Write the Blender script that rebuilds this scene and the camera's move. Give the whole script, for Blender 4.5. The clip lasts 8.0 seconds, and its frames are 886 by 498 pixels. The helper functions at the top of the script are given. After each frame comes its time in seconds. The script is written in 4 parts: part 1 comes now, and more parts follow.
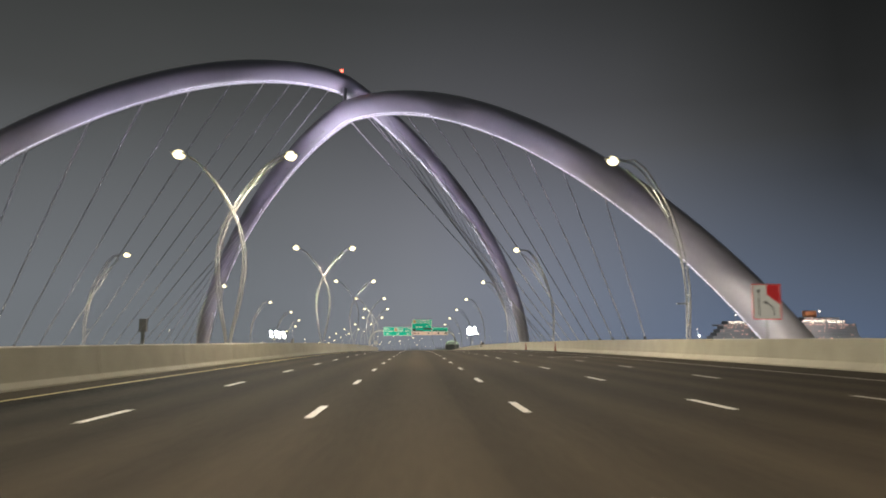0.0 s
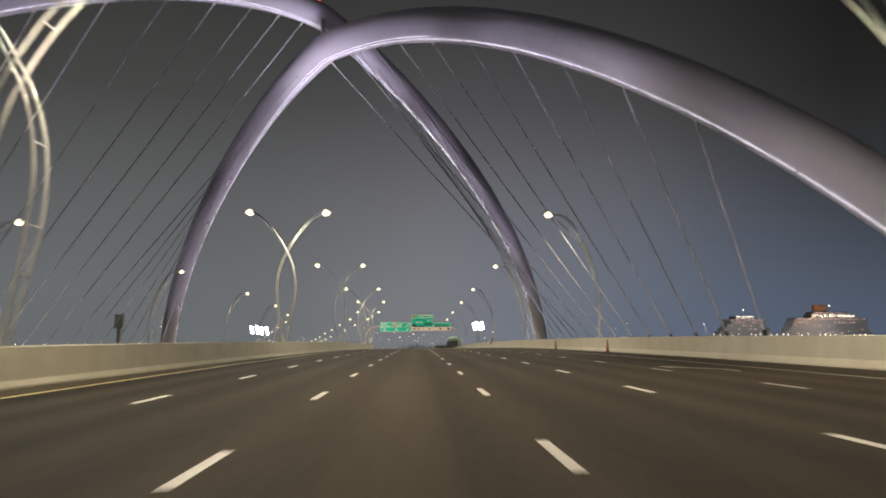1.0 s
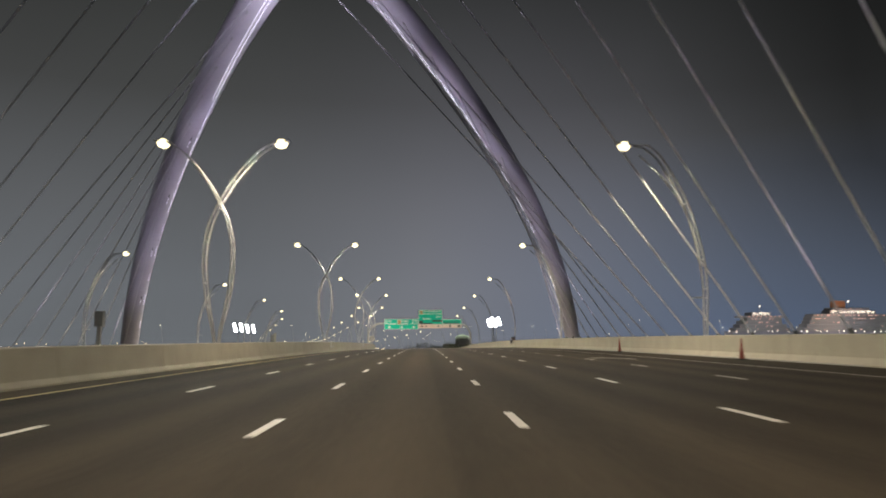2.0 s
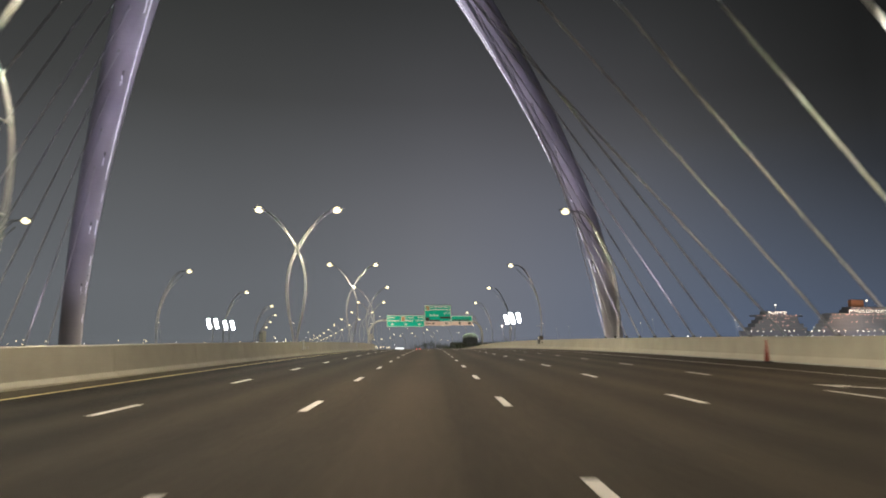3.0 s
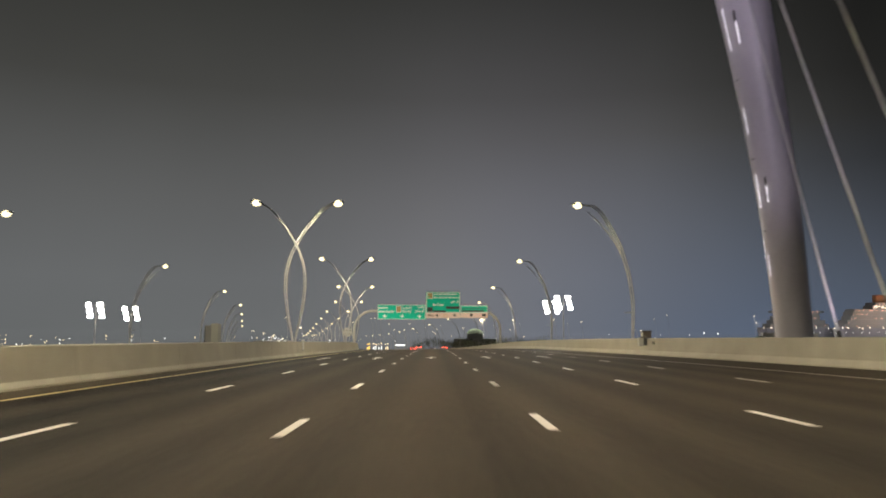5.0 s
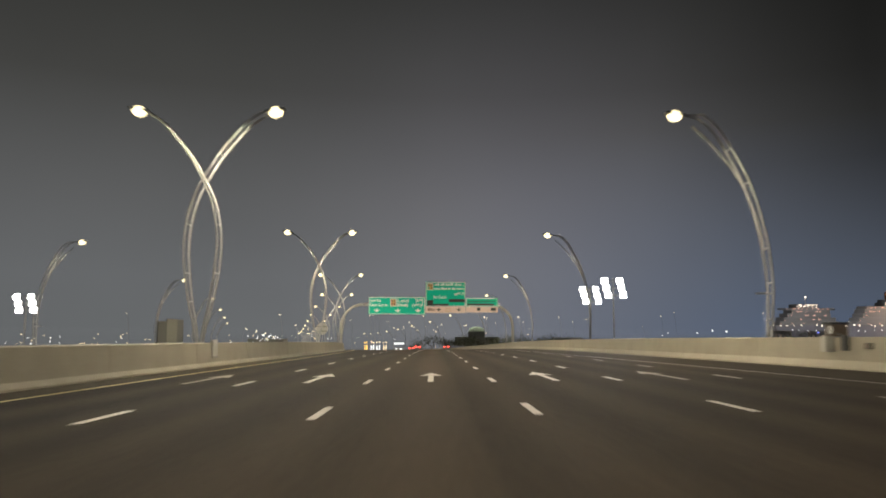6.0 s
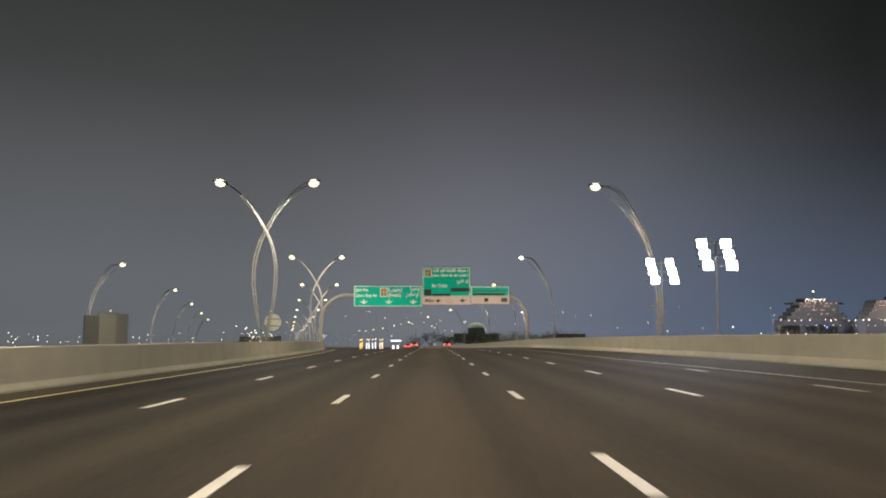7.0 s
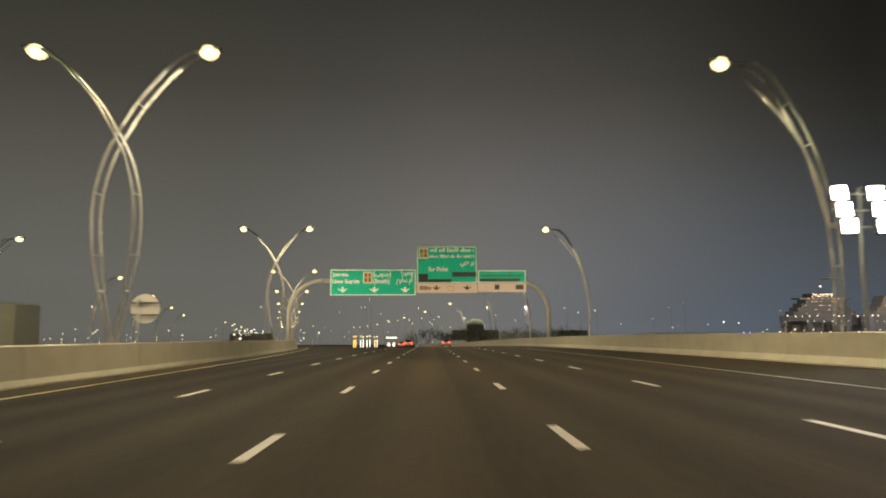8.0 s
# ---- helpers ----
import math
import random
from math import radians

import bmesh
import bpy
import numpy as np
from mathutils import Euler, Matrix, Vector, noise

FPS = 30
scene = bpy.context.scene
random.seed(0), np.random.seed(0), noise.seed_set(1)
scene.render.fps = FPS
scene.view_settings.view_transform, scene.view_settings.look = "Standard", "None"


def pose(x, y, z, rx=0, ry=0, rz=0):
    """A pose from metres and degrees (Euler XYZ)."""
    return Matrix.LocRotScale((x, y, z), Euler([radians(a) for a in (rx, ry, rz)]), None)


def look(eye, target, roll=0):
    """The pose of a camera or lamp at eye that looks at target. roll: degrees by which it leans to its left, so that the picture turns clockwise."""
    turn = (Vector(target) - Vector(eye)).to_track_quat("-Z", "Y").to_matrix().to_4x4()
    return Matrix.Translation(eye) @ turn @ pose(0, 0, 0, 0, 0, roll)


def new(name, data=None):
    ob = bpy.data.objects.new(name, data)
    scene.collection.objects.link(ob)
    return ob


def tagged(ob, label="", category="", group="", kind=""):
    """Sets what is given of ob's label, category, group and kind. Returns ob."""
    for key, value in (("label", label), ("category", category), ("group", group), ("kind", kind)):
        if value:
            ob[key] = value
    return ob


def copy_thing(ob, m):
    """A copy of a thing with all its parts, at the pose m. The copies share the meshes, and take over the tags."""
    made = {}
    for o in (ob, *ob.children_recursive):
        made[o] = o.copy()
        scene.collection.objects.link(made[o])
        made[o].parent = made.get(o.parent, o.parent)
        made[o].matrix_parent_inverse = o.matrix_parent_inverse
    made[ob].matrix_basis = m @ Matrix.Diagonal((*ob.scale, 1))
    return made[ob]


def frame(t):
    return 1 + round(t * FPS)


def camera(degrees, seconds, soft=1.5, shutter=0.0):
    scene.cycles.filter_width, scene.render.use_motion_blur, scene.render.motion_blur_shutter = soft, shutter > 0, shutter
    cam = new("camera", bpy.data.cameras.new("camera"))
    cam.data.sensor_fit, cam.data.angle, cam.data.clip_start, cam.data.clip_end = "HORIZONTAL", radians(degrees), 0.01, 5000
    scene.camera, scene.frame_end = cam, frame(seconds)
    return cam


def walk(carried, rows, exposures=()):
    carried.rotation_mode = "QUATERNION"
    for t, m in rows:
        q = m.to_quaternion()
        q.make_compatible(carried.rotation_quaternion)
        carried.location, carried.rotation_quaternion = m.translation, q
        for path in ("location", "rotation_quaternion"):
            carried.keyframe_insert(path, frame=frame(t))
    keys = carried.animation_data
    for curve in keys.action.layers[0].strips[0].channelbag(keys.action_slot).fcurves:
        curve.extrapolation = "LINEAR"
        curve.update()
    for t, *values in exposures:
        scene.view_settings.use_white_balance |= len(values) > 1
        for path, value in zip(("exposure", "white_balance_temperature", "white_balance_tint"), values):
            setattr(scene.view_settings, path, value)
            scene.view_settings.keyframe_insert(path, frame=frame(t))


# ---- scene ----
# A night drive over a bridge with two crossing arches. y runs along the road, z = 0 is the road surface at the start.
CREST = -5.703e-5      # vertical curve of the deck
EYE = 1.274            # eye above the road surface
GROUND = -20.5
FALL = 0.012           # crossfall of our carriageway, down towards the median


def zr(y):
    """Height of the road surface."""
    if y < -150:
        return CREST * 22500 + 300 * CREST * -(y + 150)
    if y < 360:
        return CREST * y * y
    z0, s0, run = CREST * 360 ** 2, 2 * CREST * 360, 400.0
    u = min(1.0, (y - 360) / run)
    # Hermite ease down to the ground level
    return ((2 * u ** 3 - 3 * u * u + 1) * z0 + (u ** 3 - 2 * u * u + u) * run * s0 + (3 * u * u - 2 * u ** 3) * (GROUND + 0.15))


def bend(y):
    """Sideways drift of the median where the two carriageways part."""
    if y < 190:
        return 0.0
    if y < 330:
        return -0.0007 * (y - 190) ** 2
    return -13.72 - 0.196 * (y - 330)


# ---- camera ----
cam = camera(62.02, 8.0, soft=1.85, shutter=0.4)
# seconds, x, y, pitch up, roll, yaw
ROWS = [
    (0, -0.091, 0.802, 6.855, -0.253, -2.057),
    (0.5, 0.116, 12.576, 6.697, -0.059, -2.176),
    (1, 0.310, 24.566, 6.556, -0.067, -1.991),
    (1.5, 0.455, 36.519, 6.453, 0.056, -1.719),
    (3, 0.423, 71.960, 6.281, -0.085, -0.864),
    (3.5, 0.374, 84.336, 6.169, -0.228, -0.733),
    (4, 0.323, 96.395, 6.108, -0.271, -0.671),
    (4.5, 0.254, 108.188, 6.022, -0.272, -0.664),
    (6, 0.112, 145.289, 5.826, -0.236, -0.615),
    (6.5, 0.085, 157.565, 5.653, -0.229, -0.691),
    (7, 0.069, 169.643, 5.570, 0.013, -0.752),
    (7.5, 0.126, 181.943, 5.413, 0.040, -0.860),
    (8, 0.153, 194.319, 5.316, 0.098, -0.938),
]

walk(cam, [(t, pose(x, y, zr(y) + EYE) @ pose(0, 0, 0, 0, 0, yaw) @ pose(0, 0, 0, 90 + pitch, 0, 0) @ pose(0, 0, 0, 0, 0, -roll))
           for t, x, y, pitch, roll, yaw in ROWS],
     exposures=[(0.0, 0.46, 6550, 6), (0.5, 0.34, 7050, 6), (1.5, 0.22, 6600, 7), (3.0, 0.15, 6600, 7), (4.5, 0.17, 7050, 6), (6.0, 0.12, 6950, 7), (6.5, 0.13, 6650, 8), (7.0, 0.11, 6550, 8), (7.5, 0.10, 6900, 6), (8.0, 0.04, 8400, 2)])

# ---- world and light ----
world = bpy.data.worlds.new("night_sky")
scene.world = world
world.use_nodes = True
wt = world.node_tree
for n in list(wt.nodes):
    wt.nodes.remove(n)


def wnode(kind, **kw):
    n = wt.nodes.new(kind)
    for k, v in kw.items():
        n.inputs[k].default_value = v
    return n


def wmath(op, a, b=None, clamp=False):
    n = wt.nodes.new("ShaderNodeMath")
    n.operation, n.use_clamp = op, clamp
    for i, v in enumerate((a, b)):
        if v is None:
            continue
        if isinstance(v, (int, float)):
            n.inputs[i].default_value = v
        else:
            wt.links.new(v, n.inputs[i])
    return n.outputs[0]


coord = wnode("ShaderNodeTexCoord")
sep = wnode("ShaderNodeSeparateXYZ")
wt.links.new(coord.outputs["Generated"], sep.inputs[0])
ramp = wnode("ShaderNodeValToRGB")
wt.links.new(sep.outputs["Z"], ramp.inputs["Fac"])
stops = [(0.0, (0.125, 0.134, 0.149)), (0.06, (0.121, 0.129, 0.144)), (0.16, (0.093, 0.097, 0.106)), (0.30, (0.046, 0.047, 0.048)), (0.42, (0.027, 0.028, 0.028)), (1.0, (0.014, 0.014, 0.015))]
ramp.color_ramp.elements[0].position, ramp.color_ramp.elements[1].position = 0.0, 1.0
for i, (pos, col) in enumerate(stops):
    e = ramp.color_ramp.elements[i] if i in (0,) else (ramp.color_ramp.elements.new(pos) if i < len(stops) - 1 else ramp.color_ramp.elements[-1])
    e.position, e.color = pos, (*col, 1)
# blue glow of the harbour, low on the right-hand side
low = wmath("SUBTRACT", 1.0, wmath("MULTIPLY", sep.outputs["Z"], 4.0), True)
glow = wmath("MULTIPLY", wmath("MULTIPLY", wmath("MULTIPLY", sep.outputs["X"], 2.4, True), low), 0.95, True)
blue = wnode("ShaderNodeMix")
blue.data_type = "RGBA"
wt.links.new(glow, blue.inputs["Factor"])
wt.links.new(ramp.outputs["Color"], blue.inputs["A"])
blue.inputs["B"].default_value = (0.089, 0.120, 0.194, 1)
cloud = wnode("ShaderNodeTexNoise", Scale=2.3, Detail=3.0)
wt.links.new(coord.outputs["Generated"], cloud.inputs["Vector"])
amount = wmath("MULTIPLY_ADD", cloud.outputs["Fac"], 0.36)
amount.node.inputs[2].default_value = 0.84
# the haze is thickest over the city straight ahead
amount = wmath("MULTIPLY", amount, wmath("MAXIMUM", 0.3, wmath("SUBTRACT", wmath("SUBTRACT", 1.06, wmath("MULTIPLY", wmath("ABSOLUTE", sep.outputs["X"]), 0.45)), wmath("ADD", wmath("MULTIPLY", sep.outputs["X"], 0.12), wmath("ADD", wmath("MULTIPLY", wmath("MULTIPLY", sep.outputs["X"], sep.outputs["Z"]), 1.1), wmath("MULTIPLY", wmath("MAXIMUM", wmath("SUBTRACT", sep.outputs["X"], 0.27), 0.0), wmath("MULTIPLY", wmath("MULTIPLY", sep.outputs["Z"], 5.0, True), 1.4)))))))
tint = wnode("ShaderNodeMix")
tint.data_type, tint.blend_type = "RGBA", "MULTIPLY"
tint.inputs["Factor"].default_value = 1.0
wt.links.new(blue.outputs["Result"], tint.inputs["A"])
gray = wnode("ShaderNodeCombineColor")
for k in ("Red", "Green", "Blue"):
    wt.links.new(amount, gray.inputs[k])
wt.links.new(gray.outputs[0], tint.inputs["B"])
# violet shine of the works and the city straight ahead, fading with the angle from it
toward = wnode("ShaderNodeVectorMath")
toward.operation = "DOT_PRODUCT"
toward.inputs[1].default_value = Vector((0.10, 0.98, 0.12)).normalized()
wt.links.new(coord.outputs["Generated"], toward.inputs[0])
shine = wmath("POWER", wmath("MAXIMUM", toward.outputs["Value"], 0.0), 34.0)
lift = wnode("ShaderNodeMix")
lift.data_type, lift.blend_type = "RGBA", "ADD"
wt.links.new(shine, lift.inputs["Factor"])
wt.links.new(tint.outputs["Result"], lift.inputs["A"])
lift.inputs["B"].default_value = (0.032, 0.030, 0.043, 1)
back = wnode("ShaderNodeBackground", Strength=1.0)
wt.links.new(lift.outputs["Result"], back.inputs["Color"])
wout = wnode("ShaderNodeOutputWorld")
wt.links.new(back.outputs[0], wout.inputs[0])

LAMP_POWER = 5000.0
FLOOD_POWER = 1800.0
ARCH_POWER = 11.0        # per square metre of throw


# ---- materials ----
def material(name, colour, rough=0.6, metal=0.0, scale=3.0, vary=0.25, fine=40.0, bump=0.0, bump_scale=60.0, spec=0.5, stretch=(1, 1, 1), piece=0.0, emit=None, strength=0.0, coat=0.0, tracks=0.0):
    m = bpy.data.materials.new(name)
    m.use_nodes = True
    nt = m.node_tree
    bsdf = nt.nodes["Principled BSDF"]
    bsdf.inputs["Roughness"].default_value = rough
    bsdf.inputs["Metallic"].default_value = metal
    bsdf.inputs["Specular IOR Level"].default_value = spec
    bsdf.inputs["Coat Weight"].default_value = coat
    tc = nt.nodes.new("ShaderNodeTexCoord")
    mp = nt.nodes.new("ShaderNodeMapping")
    mp.inputs["Scale"].default_value = stretch
    nt.links.new(tc.outputs["Object"], mp.inputs["Vector"])
    if piece:
        own = nt.nodes.new("ShaderNodeObjectInfo")
        far = nt.nodes.new("ShaderNodeVectorMath")
        far.operation = "SCALE"
        far.inputs[0].default_value = (37.0, 61.0, 23.0)
        nt.links.new(own.outputs["Random"], far.inputs["Scale"])
        nt.links.new(far.outputs[0], mp.inputs["Location"])
    big = nt.nodes.new("ShaderNodeTexNoise")
    big.inputs["Scale"].default_value, big.inputs["Detail"].default_value = scale, 5.0
    small = nt.nodes.new("ShaderNodeTexNoise")
    small.inputs["Scale"].default_value, small.inputs["Detail"].default_value = fine, 3.0
    for n in (big, small):
        nt.links.new(mp.outputs[0], n.inputs["Vector"])

    def calc(op, a, b, c=None):
        n = nt.nodes.new("ShaderNodeMath")
        n.operation = op
        for i, v in enumerate((a, b, c)):
            if v is None:
                continue
            if isinstance(v, (int, float)):
                n.inputs[i].default_value = v
            else:
                nt.links.new(v, n.inputs[i])
        return n.outputs[0]

    f = calc("MULTIPLY_ADD", calc("SUBTRACT", big.outputs["Fac"], 0.5), 2.4 * vary, 1.0)
    f = calc("MULTIPLY_ADD", calc("SUBTRACT", small.outputs["Fac"], 0.5), 1.2 * vary, f)
    if piece:
        info = nt.nodes.new("ShaderNodeObjectInfo")
        f = calc("MULTIPLY_ADD", calc("SUBTRACT", info.outputs["Random"], 0.5), 2 * piece, f)
    if tracks:
        # polished wheel paths, two to a lane
        xyz = nt.nodes.new("ShaderNodeSeparateXYZ")
        nt.links.new(tc.outputs["Object"], xyz.inputs[0])
        wave = calc("COSINE", calc("MULTIPLY", xyz.outputs["X"], 2 * math.pi / 1.82), 0.0)
        wander = calc("MULTIPLY", wave, calc("MULTIPLY", big.outputs["Fac"], 2 * tracks))
        f = calc("ADD", f, wander)
        # headlight pool painted across the width, with one paving seam right of centre
        headlit_pave = nt.nodes.new("ShaderNodeValToRGB")
        headlit_pave.color_ramp.interpolation = "LINEAR"
        nt.links.new(calc("MULTIPLY_ADD", xyz.outputs["X"], 0.05, 0.5), headlit_pave.inputs["Fac"])
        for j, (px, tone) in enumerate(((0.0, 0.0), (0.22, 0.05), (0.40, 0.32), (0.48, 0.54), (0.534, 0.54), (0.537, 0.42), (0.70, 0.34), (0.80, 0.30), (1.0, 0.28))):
            e = headlit_pave.color_ramp.elements[j] if j < 2 else headlit_pave.color_ramp.elements.new(px)
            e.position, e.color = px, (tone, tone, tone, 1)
        f = calc("ADD", f, calc("MULTIPLY_ADD", headlit_pave.outputs["Color"], 1.6, -0.76))
    mix = nt.nodes.new("ShaderNodeVectorMath")
    mix.operation = "SCALE"
    mix.inputs[0].default_value = colour
    nt.links.new(f, mix.inputs["Scale"])
    nt.links.new(mix.outputs[0], bsdf.inputs["Base Color"])
    if bump:
        b = nt.nodes.new("ShaderNodeBump")
        b.inputs["Strength"].default_value, b.inputs["Distance"].default_value = bump, 0.02
        tx = nt.nodes.new("ShaderNodeTexNoise")
        tx.inputs["Scale"].default_value, tx.inputs["Detail"].default_value = bump_scale, 4.0
        nt.links.new(tc.outputs["Object"], tx.inputs["Vector"])
        nt.links.new(tx.outputs["Fac"], b.inputs["Height"])
        nt.links.new(b.outputs[0], bsdf.inputs["Normal"])
    if emit:
        bsdf.inputs["Emission Color"].default_value = (*emit, 1)
        bsdf.inputs["Emission Strength"].default_value = strength
    return m


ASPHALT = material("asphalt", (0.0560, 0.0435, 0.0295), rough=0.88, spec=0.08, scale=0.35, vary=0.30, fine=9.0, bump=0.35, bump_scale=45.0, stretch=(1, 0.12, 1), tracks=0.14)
PAINT = material("road_paint", (0.66, 0.61, 0.54), rough=0.55, scale=2.0, vary=0.12, fine=25.0, bump=0.2)
WORN = material("worn_road_paint", (0.32, 0.29, 0.25), rough=0.65, scale=1.2, vary=0.5, fine=12.0)
SHOULDER = material("dusty_shoulder", (0.036, 0.028, 0.017), spec=0.1, rough=0.9, scale=0.5, vary=0.3, fine=7.0, bump=0.3, bump_scale=30.0, stretch=(1, 0.15, 1))
YELLOW = material("yellow_road_paint", (0.47, 0.385, 0.15), rough=0.6, scale=2.0, vary=0.25, fine=25.0)
CONCRETE = material("barrier_concrete", (0.335, 0.305, 0.235), rough=0.8, scale=0.8, vary=0.16, fine=14.0, bump=0.15, bump_scale=25.0, piece=0.05)
DECK = material("deck_concrete", (0.30, 0.29, 0.26), rough=0.85, scale=0.6, vary=0.2, fine=8.0, bump=0.2, bump_scale=10.0)
STEEL = material("galvanised_steel", (0.34, 0.34, 0.33), rough=0.48, metal=0.35, scale=3.0, vary=0.12, fine=30.0)
DARK_STEEL = material("dark_painted_steel", (0.06, 0.06, 0.06), rough=0.5, metal=0.3, scale=4.0, vary=0.2)
ARCH = material("arch_white_paint", (0.39, 0.375, 0.405), rough=0.36, scale=0.25, vary=0.10, fine=3.0, spec=0.5)
CABLE = material("cable_sheath", (0.37, 0.37, 0.375), rough=0.65, scale=2.0, vary=0.1)
GREEN = material("sign_green", (0.003, 0.50, 0.33), rough=0.5, spec=0.08, scale=1.2, vary=0.08, fine=12.0)
SIGN_WHITE = material("sign_white", (0.86, 0.86, 0.84), rough=0.35, scale=1.5, vary=0.06)
SIGN_RED = material("sign_red", (0.74, 0.03, 0.035), rough=0.35, scale=1.5, vary=0.08)
CONE = material("cone_plastic", (0.20, 0.045, 0.03), rough=0.5, scale=4.0, vary=0.15)
SIGN_BLACK = material("sign_black", (0.02, 0.025, 0.02), rough=0.45, scale=1.5, vary=0.1)
BOARD = material("board_back", (0.11, 0.11, 0.08), rough=0.6, scale=1.0, vary=0.15)
BOARD_DARK = material("board_back_dark", (0.035, 0.038, 0.028), rough=0.6, scale=1.0, vary=0.15)
CABINET = material("cabinet_paint", (0.13, 0.10, 0.075), rough=0.55, scale=2.0, vary=0.15)
GANTRY = material("gantry_paint", (0.42, 0.41, 0.37), rough=0.55, scale=0.8, vary=0.12)
SIGN_STRIP = material("sign_strip", (0.80, 0.62, 0.54), rough=0.45, scale=1.5, vary=0.06)
SIGN_BROWN = material("sign_brown", (0.16, 0.08, 0.05), rough=0.45, scale=1.5, vary=0.1)
SIGN_TAN = material("sign_tan", (0.60, 0.40, 0.15), rough=0.4, scale=2.0, vary=0.08)
SIGN_BACK = material("sign_back_grey", (0.40, 0.39, 0.35), rough=0.5, scale=1.0, vary=0.12)
# near-mirror gloss lets land and water take the sky's tone, imitating haze
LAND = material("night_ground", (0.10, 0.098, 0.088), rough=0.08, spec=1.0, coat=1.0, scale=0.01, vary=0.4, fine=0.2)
WATER = material("creek_water", (0.02, 0.026, 0.032), rough=0.04, spec=1.0, coat=1.0, scale=0.02, vary=0.2, fine=0.3)
BUILD = material("building_plaster", (0.34, 0.31, 0.28), rough=0.8, scale=0.1, vary=0.2, fine=1.0)
HULL = material("ship_hull", (0.24, 0.23, 0.27), rough=0.5, scale=0.05, vary=0.2, fine=0.5)
SHIP_WHITE = material("ship_white", (0.25, 0.24, 0.245), rough=0.5, scale=0.05, vary=0.1, fine=0.5)
FUNNEL = material("ship_funnel", (0.50, 0.22, 0.11), rough=0.5, scale=0.2, vary=0.1, fine=0.5)
CAR_PAINT = material("car_paint", (0.35, 0.35, 0.36), rough=0.3, metal=0.4, scale=1.0, vary=0.05, coat=0.6)
CAR_GLASS = material("car_glass", (0.02, 0.02, 0.025), rough=0.08, scale=1.0, vary=0.05)
RUBBER = material("tyre_rubber", (0.02, 0.02, 0.02), rough=0.85, scale=8.0, vary=0.2)


def glow_mat(name, colour, strength):
    return material(name, tuple(0.5 * c for c in colour), rough=0.4, emit=colour, strength=strength, vary=0.02)


LENS = glow_mat("lamp_lens", (1.0, 0.87, 0.54), 2.2)
FLOOD = glow_mat("flood_lens", (0.92, 0.94, 1.0), 30.0)
STRIP = glow_mat("arch_led_strip", (0.90, 0.87, 1.0), 1.6)
TAIL = glow_mat("tail_light", (1.0, 0.06, 0.04), 10.0)
BEACON = glow_mat("red_beacon", (1.0, 0.1, 0.06), 6.0)
CITY_WARM = glow_mat("city_light_warm", (1.0, 0.80, 0.50), 2.4)
CITY_WHITE = glow_mat("city_light_white", (0.95, 0.97, 1.0), 2.4)
CITY_GREEN = glow_mat("city_light_green", (0.84, 1.0, 0.72), 0.45)
WINDOW_GLOW = glow_mat("window_glow", (1.0, 0.84, 0.62), 0.5)
FAR_LENS = glow_mat("far_lamp_lens", (1.0, 0.88, 0.64), 3.2)
CITY_AMBER = glow_mat("city_light_amber", (1.0, 0.62, 0.12), 2.5)
CITY_BLUE = glow_mat("city_light_blue", (0.15, 0.2, 1.0), 4.0)
SHIP_WINDOW = glow_mat("ship_window", (1.0, 0.55, 0.42), 1.3)
SHIP_LIGHT = glow_mat("ship_light", (1.0, 0.84, 0.70), 5.0)


# ---- mesh helpers ----
def to_mesh(bm, name, mat, smooth=False):
    me = bpy.data.meshes.new(name)
    bmesh.ops.recalc_face_normals(bm, faces=bm.faces[:])
    bm.to_mesh(me)
    bm.free()
    for m in (mat if isinstance(mat, (list, tuple)) else [mat]):
        me.materials.append(m)
    if smooth:
        for f in me.polygons:
            f.use_smooth = True
    return me


def part(name, bm, mat, parent, label="", smooth=False, at=None):
    ob = new(name, to_mesh(bm, name, mat, smooth))
    ob.parent = parent
    if at is not None:
        ob.matrix_basis = at
    if label:
        tagged(ob, label)
    return ob


def share(name, me, parent, m, label=""):
    ob = new(name, me)
    ob.parent = parent
    ob.matrix_basis = m
    if label:
        tagged(ob, label)
    return ob


def thing(name, label, category, m=None, group="", kind=""):
    ob = new(name)
    ob.empty_display_size = 0.3
    if m is not None:
        ob.matrix_basis = m
    return tagged(ob, label, category, group, kind)


def box(bm, x0, x1, y0, y1, z0, z1, bevel=0.0):
    r = bmesh.ops.create_cube(bm, size=1)
    bmesh.ops.transform(bm, verts=r["verts"], matrix=Matrix.LocRotScale(((x0 + x1) / 2, (y0 + y1) / 2, (z0 + z1) / 2), None, (x1 - x0, y1 - y0, z1 - z0)))
    if bevel:
        es = list({e for v in r["verts"] for e in v.link_edges})
        bmesh.ops.bevel(bm, geom=es, offset=bevel, segments=2, affect="EDGES", profile=0.5)


def boxed(*a, bevel=0.0):
    bm = bmesh.new()
    box(bm, *a, bevel=bevel)
    return bm


